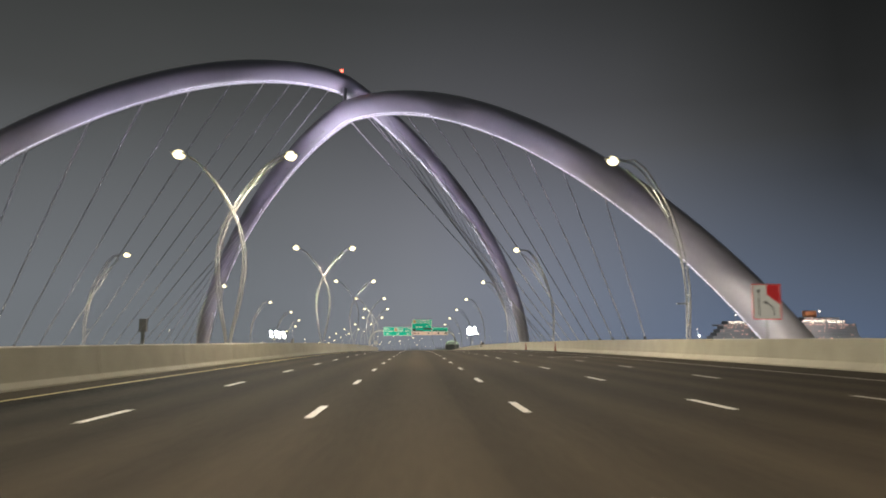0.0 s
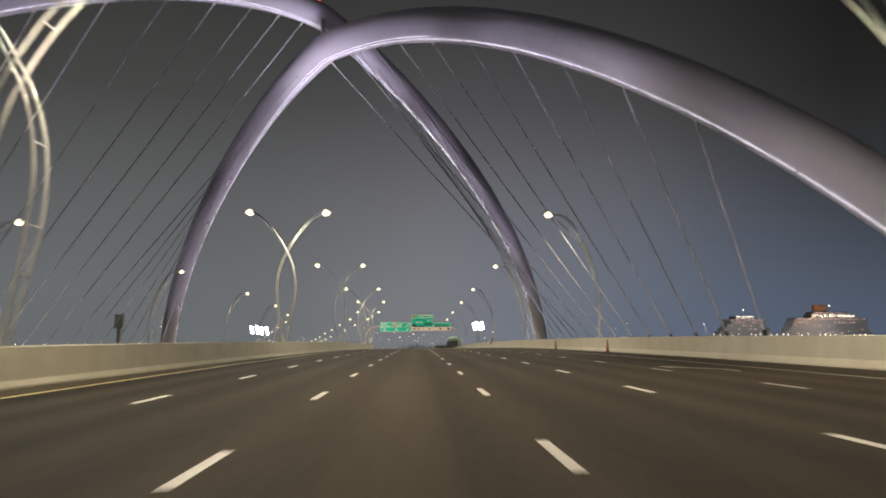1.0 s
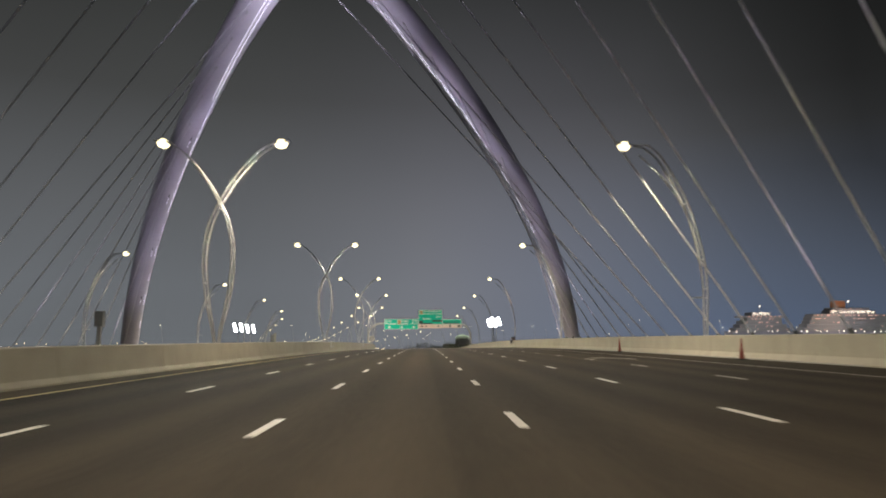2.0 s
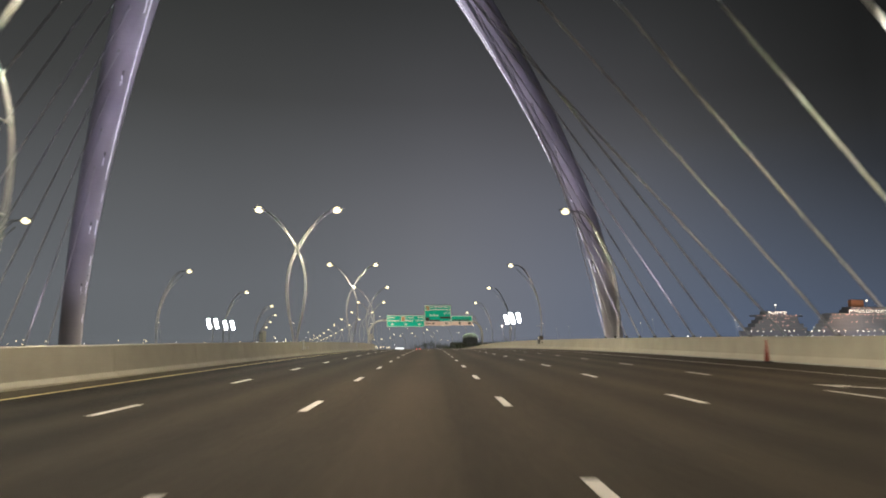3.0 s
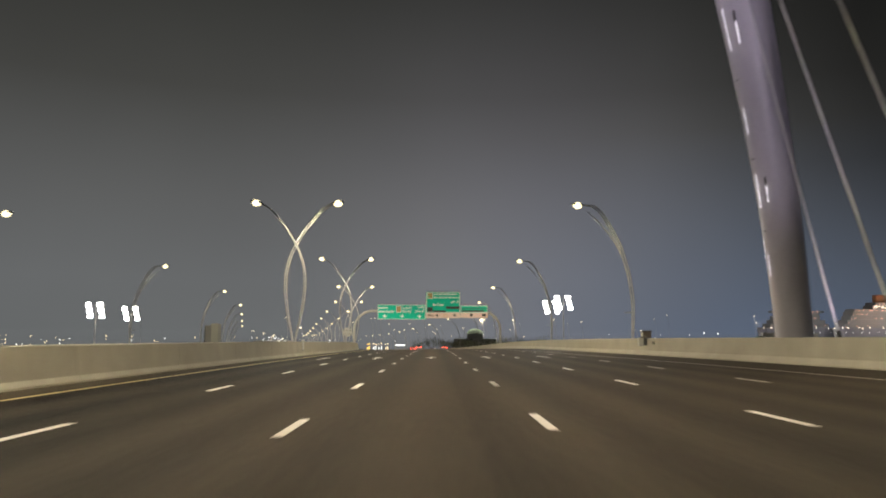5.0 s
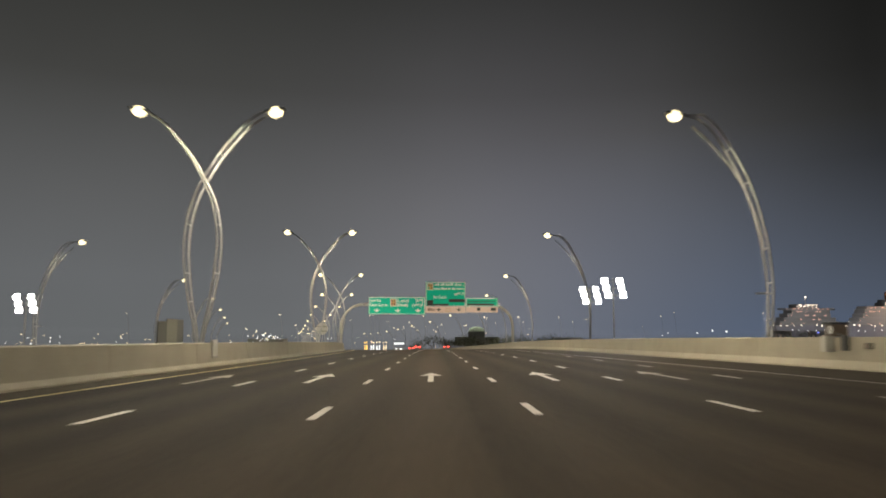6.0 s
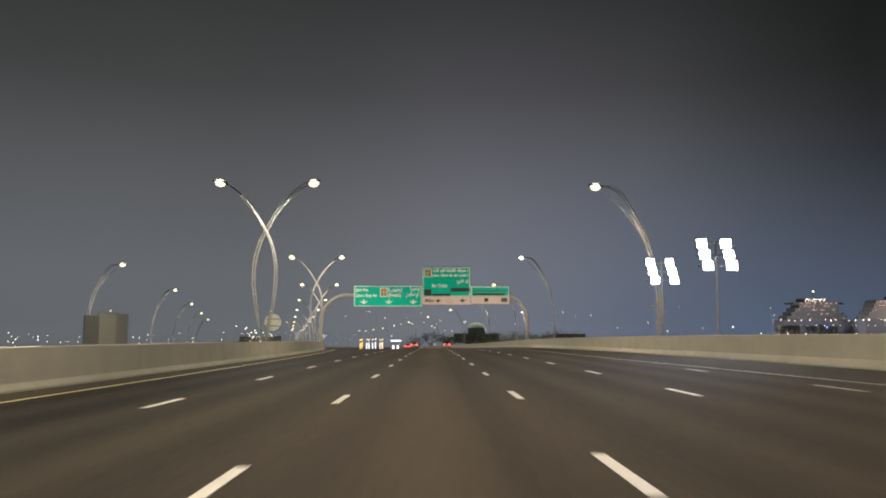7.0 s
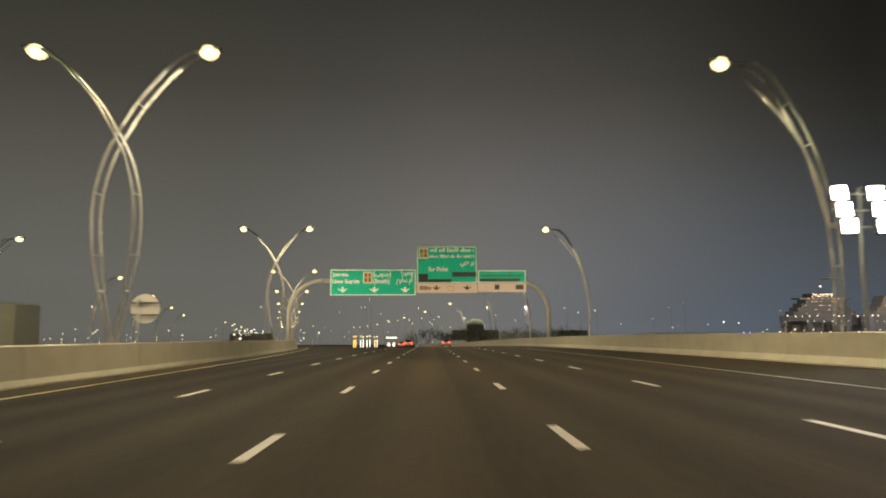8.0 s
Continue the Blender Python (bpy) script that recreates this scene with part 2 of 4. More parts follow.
def tube(bm, pts, radius, n=8, caps=True, start=None):
    """A round tube along points; radius is a number or a function of the share of the way."""
    pts = [Vector(p) for p in pts]
    rings = []
    side = None
    for i, p in enumerate(pts):
        d = (pts[min(i + 1, len(pts) - 1)] - pts[max(i - 1, 0)]).normalized()
        if side is None:
            side = d.cross(start or (Vector((0, 1, 0)) if abs(d.y) < 0.9 else Vector((1, 0, 0)))).normalized()
        else:
            side = (side - d * side.dot(d)).normalized()
        up = d.cross(side)
        r = radius(i / (len(pts) - 1)) if callable(radius) else radius
        rings.append([bm.verts.new(p + r * (math.cos(a) * side + math.sin(a) * up)) for a in (2 * math.pi * k / n for k in range(n))])
    for a, b in zip(rings, rings[1:]):
        for k in range(n):
            bm.faces.new((a[k], a[(k + 1) % n], b[(k + 1) % n], b[k]))
    if caps:
        bm.faces.new(rings[0][::-1])
        bm.faces.new(rings[-1])


def tubed(pts, radius, n=8, caps=True):
    bm = bmesh.new()
    tube(bm, pts, radius, n, caps)
    return bm


def sweep(profile, ys, shift, close=True):
    """A closed profile of (x, z) pushed along the road."""
    bm = bmesh.new()
    rows = [[bm.verts.new((x + shift(y), y, z + zr(y))) for x, z in profile] for y in ys]
    n = len(profile)
    for a, b in zip(rows, rows[1:]):
        for k in range(n):
            bm.faces.new((a[k], a[(k + 1) % n], b[(k + 1) % n], b[k]))
    bm.faces.new(rows[0][::-1])
    bm.faces.new(rows[-1])
    return bm


def along(y0, y1, step):
    n = max(1, round((y1 - y0) / step))
    return [y0 + (y1 - y0) * i / n for i in range(n + 1)]


def spline(keys, n=10):
    """Catmull-Rom points through keys."""
    k = [Vector(p) for p in keys]
    k = [2 * k[0] - k[1]] + k + [2 * k[-1] - k[-2]]
    out = []
    for i in range(1, len(k) - 2):
        a, b, c, d = k[i - 1:i + 3]
        for j in range(n):
            u = j / n
            out.append(0.5 * (2 * b + (c - a) * u + (2 * a - 5 * b + 4 * c - d) * u * u + (3 * b - a - 3 * c + d) * u ** 3))
    out.append(k[-2])
    return out


def road_pose(x, y, dz=0.0):
    return pose(x, y, zr(y) + FALL * x + dz, math.degrees(math.atan((zr(y + 0.5) - zr(y - 0.5)))), -math.degrees(FALL), 0)


# ---- large structure ----
AXIS = -11.43
LEFT, RIGHT = -10.4, 15.6
YS = along(-120, 760, 8)


def flat(*_):
    return 0.0


def narrow(y):
    """The outer barrier draws in where the lane ends."""
    return 0.5 * min(1.0, max(0.0, (y - 50) / 40)) - 1.9 * min(1.0, max(0.0, (y - 140) / 50)) + bend(y - 120)


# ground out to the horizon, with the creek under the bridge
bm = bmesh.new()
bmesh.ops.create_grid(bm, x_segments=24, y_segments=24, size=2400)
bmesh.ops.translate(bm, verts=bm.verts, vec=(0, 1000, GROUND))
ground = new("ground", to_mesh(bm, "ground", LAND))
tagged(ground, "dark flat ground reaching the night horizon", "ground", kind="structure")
bm = bmesh.new()
bmesh.ops.create_grid(bm, x_segments=12, y_segments=12, size=2390)
bmesh.ops.translate(bm, verts=bm.verts, vec=(0, 1000, GROUND + 0.05))
water = new("water", to_mesh(bm, "water", WATER))
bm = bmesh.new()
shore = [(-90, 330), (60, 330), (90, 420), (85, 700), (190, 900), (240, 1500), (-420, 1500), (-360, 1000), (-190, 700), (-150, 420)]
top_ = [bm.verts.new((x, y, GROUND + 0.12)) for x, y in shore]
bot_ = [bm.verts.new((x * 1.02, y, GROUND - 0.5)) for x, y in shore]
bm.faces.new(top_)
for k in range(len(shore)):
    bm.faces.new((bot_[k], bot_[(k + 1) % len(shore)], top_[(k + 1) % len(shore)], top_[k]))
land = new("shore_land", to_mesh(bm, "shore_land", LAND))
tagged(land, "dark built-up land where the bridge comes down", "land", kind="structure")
tagged(water, "dark creek and harbour water under a hazy night sky", "water", kind="structure")

# our carriageway: asphalt sheet; its left edge follows the median
bm = bmesh.new()
rows = []
for y in YS:
    x0, x1 = LEFT - 0.3 + bend(y), RIGHT + 0.3 + narrow(y)
    xs = [x0] + [min(x1 - 0.5 * (4 - k), max(x0 + 0.5 * (k + 1), (-5.5, 0, 5.5, 11)[k] + bend(y - 60))) for k in range(4)] + [x1]
    xs = sorted(xs + [max(x0 + 0.05, LEFT - 0.3)])    # the crossfall ends here
    rows.append([bm.verts.new((x, y, zr(y) + FALL * max(x, LEFT - 0.3))) for x in xs])
for a, b in zip(rows, rows[1:]):
    for k in range(len(a) - 1):
        bm.faces.new((a[k], a[k + 1], b[k + 1], b[k]))
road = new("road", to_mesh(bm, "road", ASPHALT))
tagged(road, "dark worn asphalt carriageway with white lane dashes", "road", kind="structure")
bm = bmesh.new()
rows = []
for y in YS:
    x0 = 2 * AXIS - LEFT + bend(y)
    rows.append([bm.verts.new((x, y, zr(y) - fall)) for x, fall in ((x0 + 0.3, 0.14), (x0 - 9, 0.43), (x0 - 18, 0.72), (2 * AXIS - RIGHT - 0.6 + 1.3 * bend(y), 1.0))])
for a, b in zip(rows, rows[1:]):
    for k in range(len(a) - 1):
        bm.faces.new((a[k], b[k], b[k + 1], a[k + 1]))
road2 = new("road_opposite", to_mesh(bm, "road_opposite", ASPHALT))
tagged(road2, "dark asphalt carriageway beyond the median", "road", kind="structure")

deck = new("bridge_deck", to_mesh(sweep([(21.5, 0.25), (21.5, -0.7), (14, -2.2), (2 * AXIS - 14, -3.2), (2 * AXIS - 21.5, -1.7), (2 * AXIS - 21.5, -0.75), (2 * AXIS - 15.9, -0.75), (2 * AXIS - 15.9, -1.03), (AXIS - 1.5, -0.2), (15.9, 0.15), (15.9, 0.25)], along(-120, 330, 8), flat), "bridge_deck", DECK))
tagged(deck, "pale concrete bridge deck with edge walkways", "bridge deck", kind="structure")
for y in (-90, -10, 215, 300):
    for x in (AXIS - 16, AXIS, AXIS + 16):
        pier = new("bridge_pier", to_mesh(boxed(x - 1.6, x + 1.6, y - 1, y + 1, GROUND - 0.5, zr(y) - 2.1, bevel=0.25), "bridge_pier", DECK))
        tagged(pier, "plain concrete pier under the bridge deck", "pier", group="bridge piers", kind="structure")

# concrete barriers, built from equal panels
PANEL = 9.0


def barrier_mesh(name, height, thick=0.30, toe=(0.23, 0.31)):
    """A safety-shaped panel whose face looks along -x, its toe at x = 0."""
    prof = [(0.0, 0.0), (0.0, 0.06), toe, (0.27, height - 0.03), (0.30, height), (0.27 + thick - 0.03, height), (0.27 + thick, height - 0.03), (0.27 + thick, 0.0)]
    bm = bmesh.new()
    L = PANEL / 2 - 0.012
    a = [bm.verts.new((x, -L, z)) for x, z in prof]
    b = [bm.verts.new((x, L, z)) for x, z in prof]
    for k in range(len(prof)):
        bm.faces.new((a[k], a[(k + 1) % len(prof)], b[(k + 1) % len(prof)], b[k]))
    bm.faces.new(a[::-1])
    bm.faces.new(b)
    return to_mesh(bm, name, CONCRETE)


panel_r = barrier_mesh("barrier_panel", 1.17, 0.2)
panel_l = barrier_mesh("barrier_panel", 1.13, toe=(0.17, 0.21))


def barrier(name, label, me, x, shift, face, y0, y1, dz=0.0):
    root = thing(name, label, "barrier", kind="structure")
    y = y0
    while y < y1:
        xa, xb = x + shift(y), x + shift(y + PANEL)
        d = Vector((xb - xa, PANEL, zr(y + PANEL) - zr(y))).normalized()
        side = Vector((d.y, -d.x, 0)).normalized()
        upw = side.cross(d)
        m = Matrix((side, d, upw)).transposed().to_4x4()
        m.translation = ((xa + xb) / 2, y + PANEL / 2, (zr(y) + zr(y + PANEL)) / 2 + dz)
        if face > 0:
            m = m @ Matrix.Rotation(math.pi, 4, "Z")
        share("barrier_panel", me, root, m)
        y += PANEL
    return root


barrier("barrier_right", "pale concrete safety barrier along the outer edge", panel_r, RIGHT, narrow, -1, -64, 476, FALL * RIGHT)
barrier("barrier_median", "pale concrete safety barrier along the median", panel_l, LEFT, bend, 1, -64, 476, FALL * LEFT)
barrier("barrier_median_far_side", "pale concrete safety barrier on the far side of the median", panel_l, 2 * AXIS - LEFT, bend, -1, -64, 476, -0.14)
barrier("barrier_opposite", "pale concrete safety barrier along the opposite edge", panel_r, 2 * AXIS - RIGHT, lambda y: 1.3 * bend(y), 1, -64, 476, -1.0)
fill = new("median_strip", to_mesh(sweep([(AXIS + 0.62, 0.0), (AXIS + 0.62, 0.45), (AXIS - 0.62, 0.45), (AXIS - 0.62, 0.0)], along(-64, 476, 9), bend), "median_strip", DECK))
tagged(fill, "plain concrete strip between the median barriers", "median", kind="structure")

# ---- road markings ----
def slab(w, l, t=0.006):
    return boxed(-w / 2, w / 2, -l / 2, l / 2, -0.002, t)


dash_me = to_mesh(slab(0.14, 2.05), "lane_dash", PAINT)
worn_me = to_mesh(slab(0.13, 2.05), "lane_dash", WORN)
for x, phase, y0, y1 in ((-5.33, 4.75, -20, 420), (-1.82, 5.1, -20, 420), (1.82, 5.57, -20, 420), (5.45, 5.7, -20, 420), (9.12, 6.2, -20, 196)):
    k = math.ceil((y0 - phase) / 9)
    while phase + 9 * k < y1:
        y = phase + 9 * k
        share("lane_dash", worn_me if x > 9 else dash_me, road, road_pose(x + bend(y - 100), y, 0.004))
        k += 1


def line(name, x_of, y0, y1, w, mat, label):
    bm = bmesh.new()
    rows = []
    for y in along(y0, y1, 4):
        x = x_of(y)
        z = zr(y) + FALL * max(x, LEFT) + 0.006
        rows.append([bm.verts.new((x - w / 2, y, z)), bm.verts.new((x + w / 2, y, z))])
    for a, b in zip(rows, rows[1:]):
        bm.faces.new((a[0], a[1], b[1], b[0]))
    ob = new(name, to_mesh(bm, name, mat))
    ob.parent = road
    tagged(ob, label)


def right_edge(y):
    return 12.9 - 3.2 * min(1.0, max(0.0, (y - 135) / 73)) + bend(y - 120)


line("edge_line", lambda y: -8.93 + bend(y), -60, 470, 0.14, YELLOW, "yellow edge line")
line("edge_line", right_edge, -60, 470, 0.14, WORN, "white edge line")

# dusty shoulders between the edge lines and the barriers
def shoulder(name, x0, x1):
    bm = bmesh.new()
    rows = [[bm.verts.new((x, y, zr(y) + FALL * max(x, LEFT) + 0.004)) for x in (x0(y), x1(y))] for y in along(-60, 470, 5)]
    for a, b in zip(rows, rows[1:]):
        bm.faces.new((a[0], a[1], b[1], b[0]))
    ob = new(name, to_mesh(bm, name, SHOULDER))
    ob.parent = road
    tagged(ob, "dusty brown shoulder strip")


shoulder("shoulder", lambda y: LEFT + bend(y), lambda y: -9.02 + bend(y))
shoulder("shoulder", lambda y: right_edge(y) + 0.25, lambda y: RIGHT + narrow(y))

# straight arrows, one in each lane
bm = bmesh.new()
pts = [(-0.085, -2.7), (0.085, -2.7), (0.085, 0.75), (0.37, 0.75), (0.0, 2.7), (-0.37, 0.75), (-0.085, 0.75)]
lo = [bm.verts.new((x, y, 0.0)) for x, y in pts]
hi = [bm.verts.new((x, y, 0.006)) for x, y in pts]
bm.faces.new(hi)
for k in range(len(pts)):
    bm.faces.new((lo[k], lo[(k + 1) % 7], hi[(k + 1) % 7], hi[k]))
arrow_me = to_mesh(bm, "lane_arrow", PAINT)
worn_arrow_me = arrow_me.copy()
worn_arrow_me.materials[0] = WORN
for x in (-7.1, -3.59, 0.0, 3.65, 7.4):
    share("lane_arrow", worn_arrow_me if abs(x) > 5 else arrow_me, road, road_pose(x, 169.5, 0.004))
# bent arrows that send the outer lane to the left
bm = bmesh.new()
pts = [(0.58, -2.6), (0.70, -2.6), (0.70, -0.95), (-0.32, 1.05), (-0.12, 1.25), (-0.75, 1.8), (-0.66, 0.65), (-0.44, 0.9), (0.58, -1.05)]
lo = [bm.verts.new((x, y, 0.0)) for x, y in pts]
hi = [bm.verts.new((x, y, 0.006)) for x, y in pts]
bm.faces.new(hi)
for k in range(len(pts)):
    bm.faces.new((lo[k], lo[(k + 1) % len(pts)], hi[(k + 1) % len(pts)], hi[k]))
bent_me = to_mesh(bm, "merge_arrow", WORN)
for y in (52.0, 88.5):
    share("merge_arrow", bent_me, road, road_pose(10.6, y, 0.004))


# ---- arches ----
def arch_point(P, side, s):
    """A point of an arch. P: crown (x, y, base, rise), then reach across, reach along and three powers for the near and the far half."""
    xc, yc, zb, hc = P[0]
    w, b, a, a2, e = P[1] if s < 0 else P[2]
    sn, cs = math.sin(s), max(0.0, math.cos(s))
    sg = 1 if sn >= 0 else -1
    return Vector((xc + side * w * sg * abs(sn) ** a2, yc + b * sg * abs(sn) ** a, zb + hc * cs ** e))


ARCH_B = ((-10.660, 110.835, -6.523, 42.234), (40.127, 61.659, 1.277, 1.157, 1.535), (39.801, 66.154, 1.324, 1.283, 1.056))
ARCH_A = ((-11.577, 114.577, -6.577, 47.451), (40.015, 57.132, 1.182, 1.256, 1.306), (37.027, 57.230, 1.351, 1.427, 1.001))


def arch_path(P, side, n=96):
    return [arch_point(P, side, math.radians(-89.9 + 179.8 * i / n)) for i in range(n + 1)]


def arch(name, label, P, side, r0, r1):
    root = thing(name, label, "arch")
    pts = arch_path(P, side)
    feet = [pts[0] + Vector((0, 0, GROUND - pts[0].z))] , [pts[-1] + Vector((0, 0, GROUND - pts[-1].z))]
    bm = bmesh.new()
    tube(bm, [feet[0][0]] + pts + [feet[1][0]], lambda u: r0 + r1 * math.sin(math.pi * u), n=24)
    part("arch_rib", bm, ARCH, root, smooth=True)
    # slim light bars, end to end along the inner edge of the underside, and a row of short ones beside it
    def rim(k, roll=0.0):
        """A point on the rib's skin, towards the inner edge of the underside."""
        d = (pts[k + 1] - pts[k - 1]).normalized()
        want = Vector((0, 0, -1)) + Vector((AXIS - pts[k].x, 0, 0)) / 22.0
        nrm = (want - d * want.dot(d)).normalized()
        out = nrm * math.cos(roll) + nrm.cross(d) * math.sin(roll)
        return pts[k] + out * (r0 + r1 * math.sin(math.pi * (k + 1) / 98) + 0.03), out

    for i in range(7, 90, 3):
        path = [rim(k)[0] for k in range(i - 1, i + 3)]
        high = pts[i].z > 20 or pts[i].y < 100
        if not high:
            path = [path[0].lerp(path[1], 0.6), path[1], path[2]] if i % 2 else path[1:3]
        path[0] = path[0].lerp(path[1], 0.03)
        bar = part("light_bar", tubed(path, 0.024 if pts[i].z > 20 else 0.018, 6), STRIP, root, "slim glowing light bar", smooth=True)
        p0, out = rim(i - 1)
        part("bracket", tubed([p0 - out * 0.1, p0 + out * 0.05], 0.05, 6), DARK_STEEL, bar)
        turn = 0.5 if side > 0 else -0.5
        if pts[i].z > 31:
            path = [rim(k, turn * 0.45)[0] for k in range(i - 1, i + 3)]
            part("light_bar", tubed(path, 0.022, 6), STRIP, root, "slim glowing light bar", smooth=True)
        elif i % 2 and pts[i].y > 118:
            p0, p1 = rim(i, turn)[0], rim(i + 1, turn)[0]
            bar = part("light_bar", tubed([p0, p0.lerp(p1, 0.7)], 0.022, 6), STRIP, root, "slim glowing light bar", smooth=True)
            part("bracket", tubed([p0.lerp(p1, -0.35), p0.lerp(p1, -0.05)], 0.07, 6), DARK_STEEL, bar)
    return root, pts


arch("bridge_arch", "tall white-painted steel arch lit violet from below", ARCH_A, 1, 1.096, 0.529)
arch("bridge_arch", "lower white-painted steel arch lit violet from below, passing under its twin", ARCH_B, -1, 1.395, 0.324)
top, low_ = arch_point(ARCH_A, 1, 0), arch_point(ARCH_B, -1, 0)
strut = new("arch_strut", to_mesh(tubed([(AXIS, 112, low_.z + 1.2), (AXIS, 112, top.z - 1.2)], 0.27, 12), "arch_strut", ARCH, True))
tagged(strut, "short white steel post joining the two arches", "strut")
beacon = thing("warning_beacon", "small red warning light on top of the arch", "beacon", pose(AXIS - 0.7, 113.2, top.z + 1.52))
part("mount", boxed(-0.15, 0.15, -0.15, 0.15, -0.05, 0.3, bevel=0.03), DARK_STEEL, beacon)
bm = bmesh.new()
bmesh.ops.create_uvsphere(bm, u_segments=12, v_segments=8, radius=0.22, matrix=Matrix.Translation((0, 0, 0.5)))
part("lens", bm, BEACON, beacon, smooth=True)

# hangers from the arches to the deck edges
cable_group = "arch hangers"


def hanger(P, side, y, edge):
    """From the deck edge at y up to the arch, whose end lies a little nearer to the crown."""
    far = abs(112 - y)
    y_top = y + math.copysign(3.7 * math.sin(min(1.0, far / 18) * math.pi / 2) * (1 - 0.3 * max(0.0, (far - 18) / 27)), 112 - y)
    a, b = math.radians(-89), math.radians(89)
    for _ in range(40):
        m = (a + b) / 2
        if arch_point(P, side, m).y < y_top:
            a = m
        else:
            b = m
    p = arch_point(P, side, a)
    if p.z < zr(y) + 6:
        return
    q_ = Vector((edge, y, zr(y) + (0.2 if edge > 0 else -0.8)))
    d = (q_ - p).normalized()
    root = thing("hanger_cable", "thin grey steel hanger cable from arch to deck edge", "cable", Matrix.Translation(q_), cable_group)
    part("cable", tubed([Vector((0, 0, 0)), p + d * 1.0 - q_], 0.058, 8, False), CABLE, root, smooth=True)
    part("anchor_sleeve", tubed([Vector((0, 0, 0)), -d * 1.6], 0.12, 8), DARK_STEEL, root, smooth=True)
    part("top_clevis", tubed([p + d * 1.1 - q_, p + d * 2.3 - q_], 0.13, 8), STEEL, root, smooth=True)


for i in range(19):
    y = 67.0 + 5.03 * i
    hanger(ARCH_B if i < 10 else ARCH_A, -1 if i < 10 else 1, y, 20.9)
    hanger(ARCH_A if i < 10 else ARCH_B, 1 if i < 10 else -1, y, 2 * AXIS - 20.9)

# violet floodlights, unseen and assumed at deck level, that shine up the arches
def uplight(x, y, target, share_of=1.0):
    root = thing("arch_floodlight", "small unseen floodlight at deck level aimed at the arch", "floodlight", pose(x, y, zr(y) + (0.45 if x == AXIS else 0.25 if x > AXIS else -0.75)), "arch floodlights")
    part("foot", boxed(-0.25, 0.25, -0.2, 0.2, 0, 0.08, bevel=0.02), DARK_STEEL, root)
    d = (Vector(target) - Vector((x, y, zr(y) + 0.6))).normalized()
    turn = d.to_track_quat("Z", "Y").to_matrix().to_4x4()
    part("housing", boxed(-0.25, 0.25, -0.2, 0.2, -0.12, 0.08, bevel=0.03), DARK_STEEL, root, at=Matrix.Translation((0, 0, 0.30 if x == AXIS else 0.36)) @ turn)
    part("stem", boxed(-0.04, 0.04, -0.04, 0.04, 0.06, 0.26 if x == AXIS else 0.32), DARK_STEEL, root)
    data = bpy.data.lights.new("arch_floodlight", "SPOT")
    throw = (Vector(target) - Vector((x, y, zr(y)))).length
    data.energy, data.color, data.spot_size, data.spot_blend, data.shadow_soft_size = share_of * ARCH_POWER * throw ** 2, (0.80, 0.72, 1.0), 2 * math.atan((14.0 if share_of == 1.0 else 17.0) / throw), 0.9, 0.7
    lamp = new("arch_floodlight_beam", data)
    lamp.matrix_world = look((x, y, zr(y) + (1.02 if x == AXIS else 0.95)), target)


OUTER = (21.22, 2 * AXIS - 21.22)


def clear_of_lamps(y):
    """Shift a place on the median to just past a street lamp, so that its beam clears the lamp's arms."""
    for ly in (46, 91, 136.2, 181.6):
        if -12 < y - ly < 1.4:
            return ly + 1.4 + 0.12 * (y - ly + 12)
    return y


def between_hangers(y):
    """The nearest place midway between two hanger anchors."""
    return 67.0 + 5.03 * (math.floor((y - 67.0) / 5.03) + 0.5)


for P, side, skew in ((ARCH_A, 1, 0.0), (ARCH_B, -1, 1.1)):
    for deg in (-62, -50, -38, -26, -13, 0, 13, 26, 38, 50, 62):
        p_ = arch_point(P, side, radians(deg))
        near = 0 if p_.x > AXIS else 1
        back = 4 + 5 * abs(deg) / 50
        if abs(deg) < 20:
            back = 12 if side > 0 else 26
        uplight(AXIS, clear_of_lamps(p_.y - back + skew), p_, 1.0 if abs(deg) < 45 else 0.42 if deg < 0 else 0.75)
        # weaker beams added to fill the dark sides of the ribs
        if abs(deg) in (26, 50, 62):
            uplight(OUTER[near], between_hangers(p_.y - 9), p_, 0.2 if deg < 0 else 0.45)
        if abs(deg) in (0, 13, 38):
            uplight(AXIS, clear_of_lamps(p_.y - (60 if side > 0 and deg == 0 else 14) + skew), p_, 0.6)


# ---- street lamps ----
def luminaire(root, m, turn=0.0):
    bm = bmesh.new()
    box(bm, -0.52, 0.52, -0.24, 0.24, 0.0, 0.14, bevel=0.06)
    head = part("luminaire", bm, STEEL, root, at=m)
    # oversized lens, its bulk stands in for the glare around the lamp
    bm = bmesh.new()
    bmesh.ops.create_uvsphere(bm, u_segments=16, v_segments=8, radius=1, matrix=Matrix.LocRotScale((0, 0, -0.02), None, (0.38, 0.32, 0.28)))
    part("lens", bm, LENS, head, "glowing warm white lens", smooth=True)
    data = LAMP
    lamp = new("street_lamp_light", data)
    lamp.parent = root
    lamp.matrix_basis = m @ pose(0, 0, -0.45, 0, turn, 0)


LAMP = bpy.data.lights.new("street_lamp_light", "SPOT")
LAMP.energy, LAMP.color, LAMP.spot_size, LAMP.spot_blend, LAMP.shadow_soft_size = LAMP_POWER, (1.0, 0.89, 0.73), radians(174), 0.10, 0.25

ARM = [(0.05, 0.0), (0.20, 1.2), (0.50, 2.6), (0.71, 4.0), (0.80, 5.2), (0.73, 6.4), (0.44, 7.6), (0.0, 8.6), (-0.80, 9.95), (-1.85, 11.25), (-2.45, 11.78), (-2.95, 12.05)]


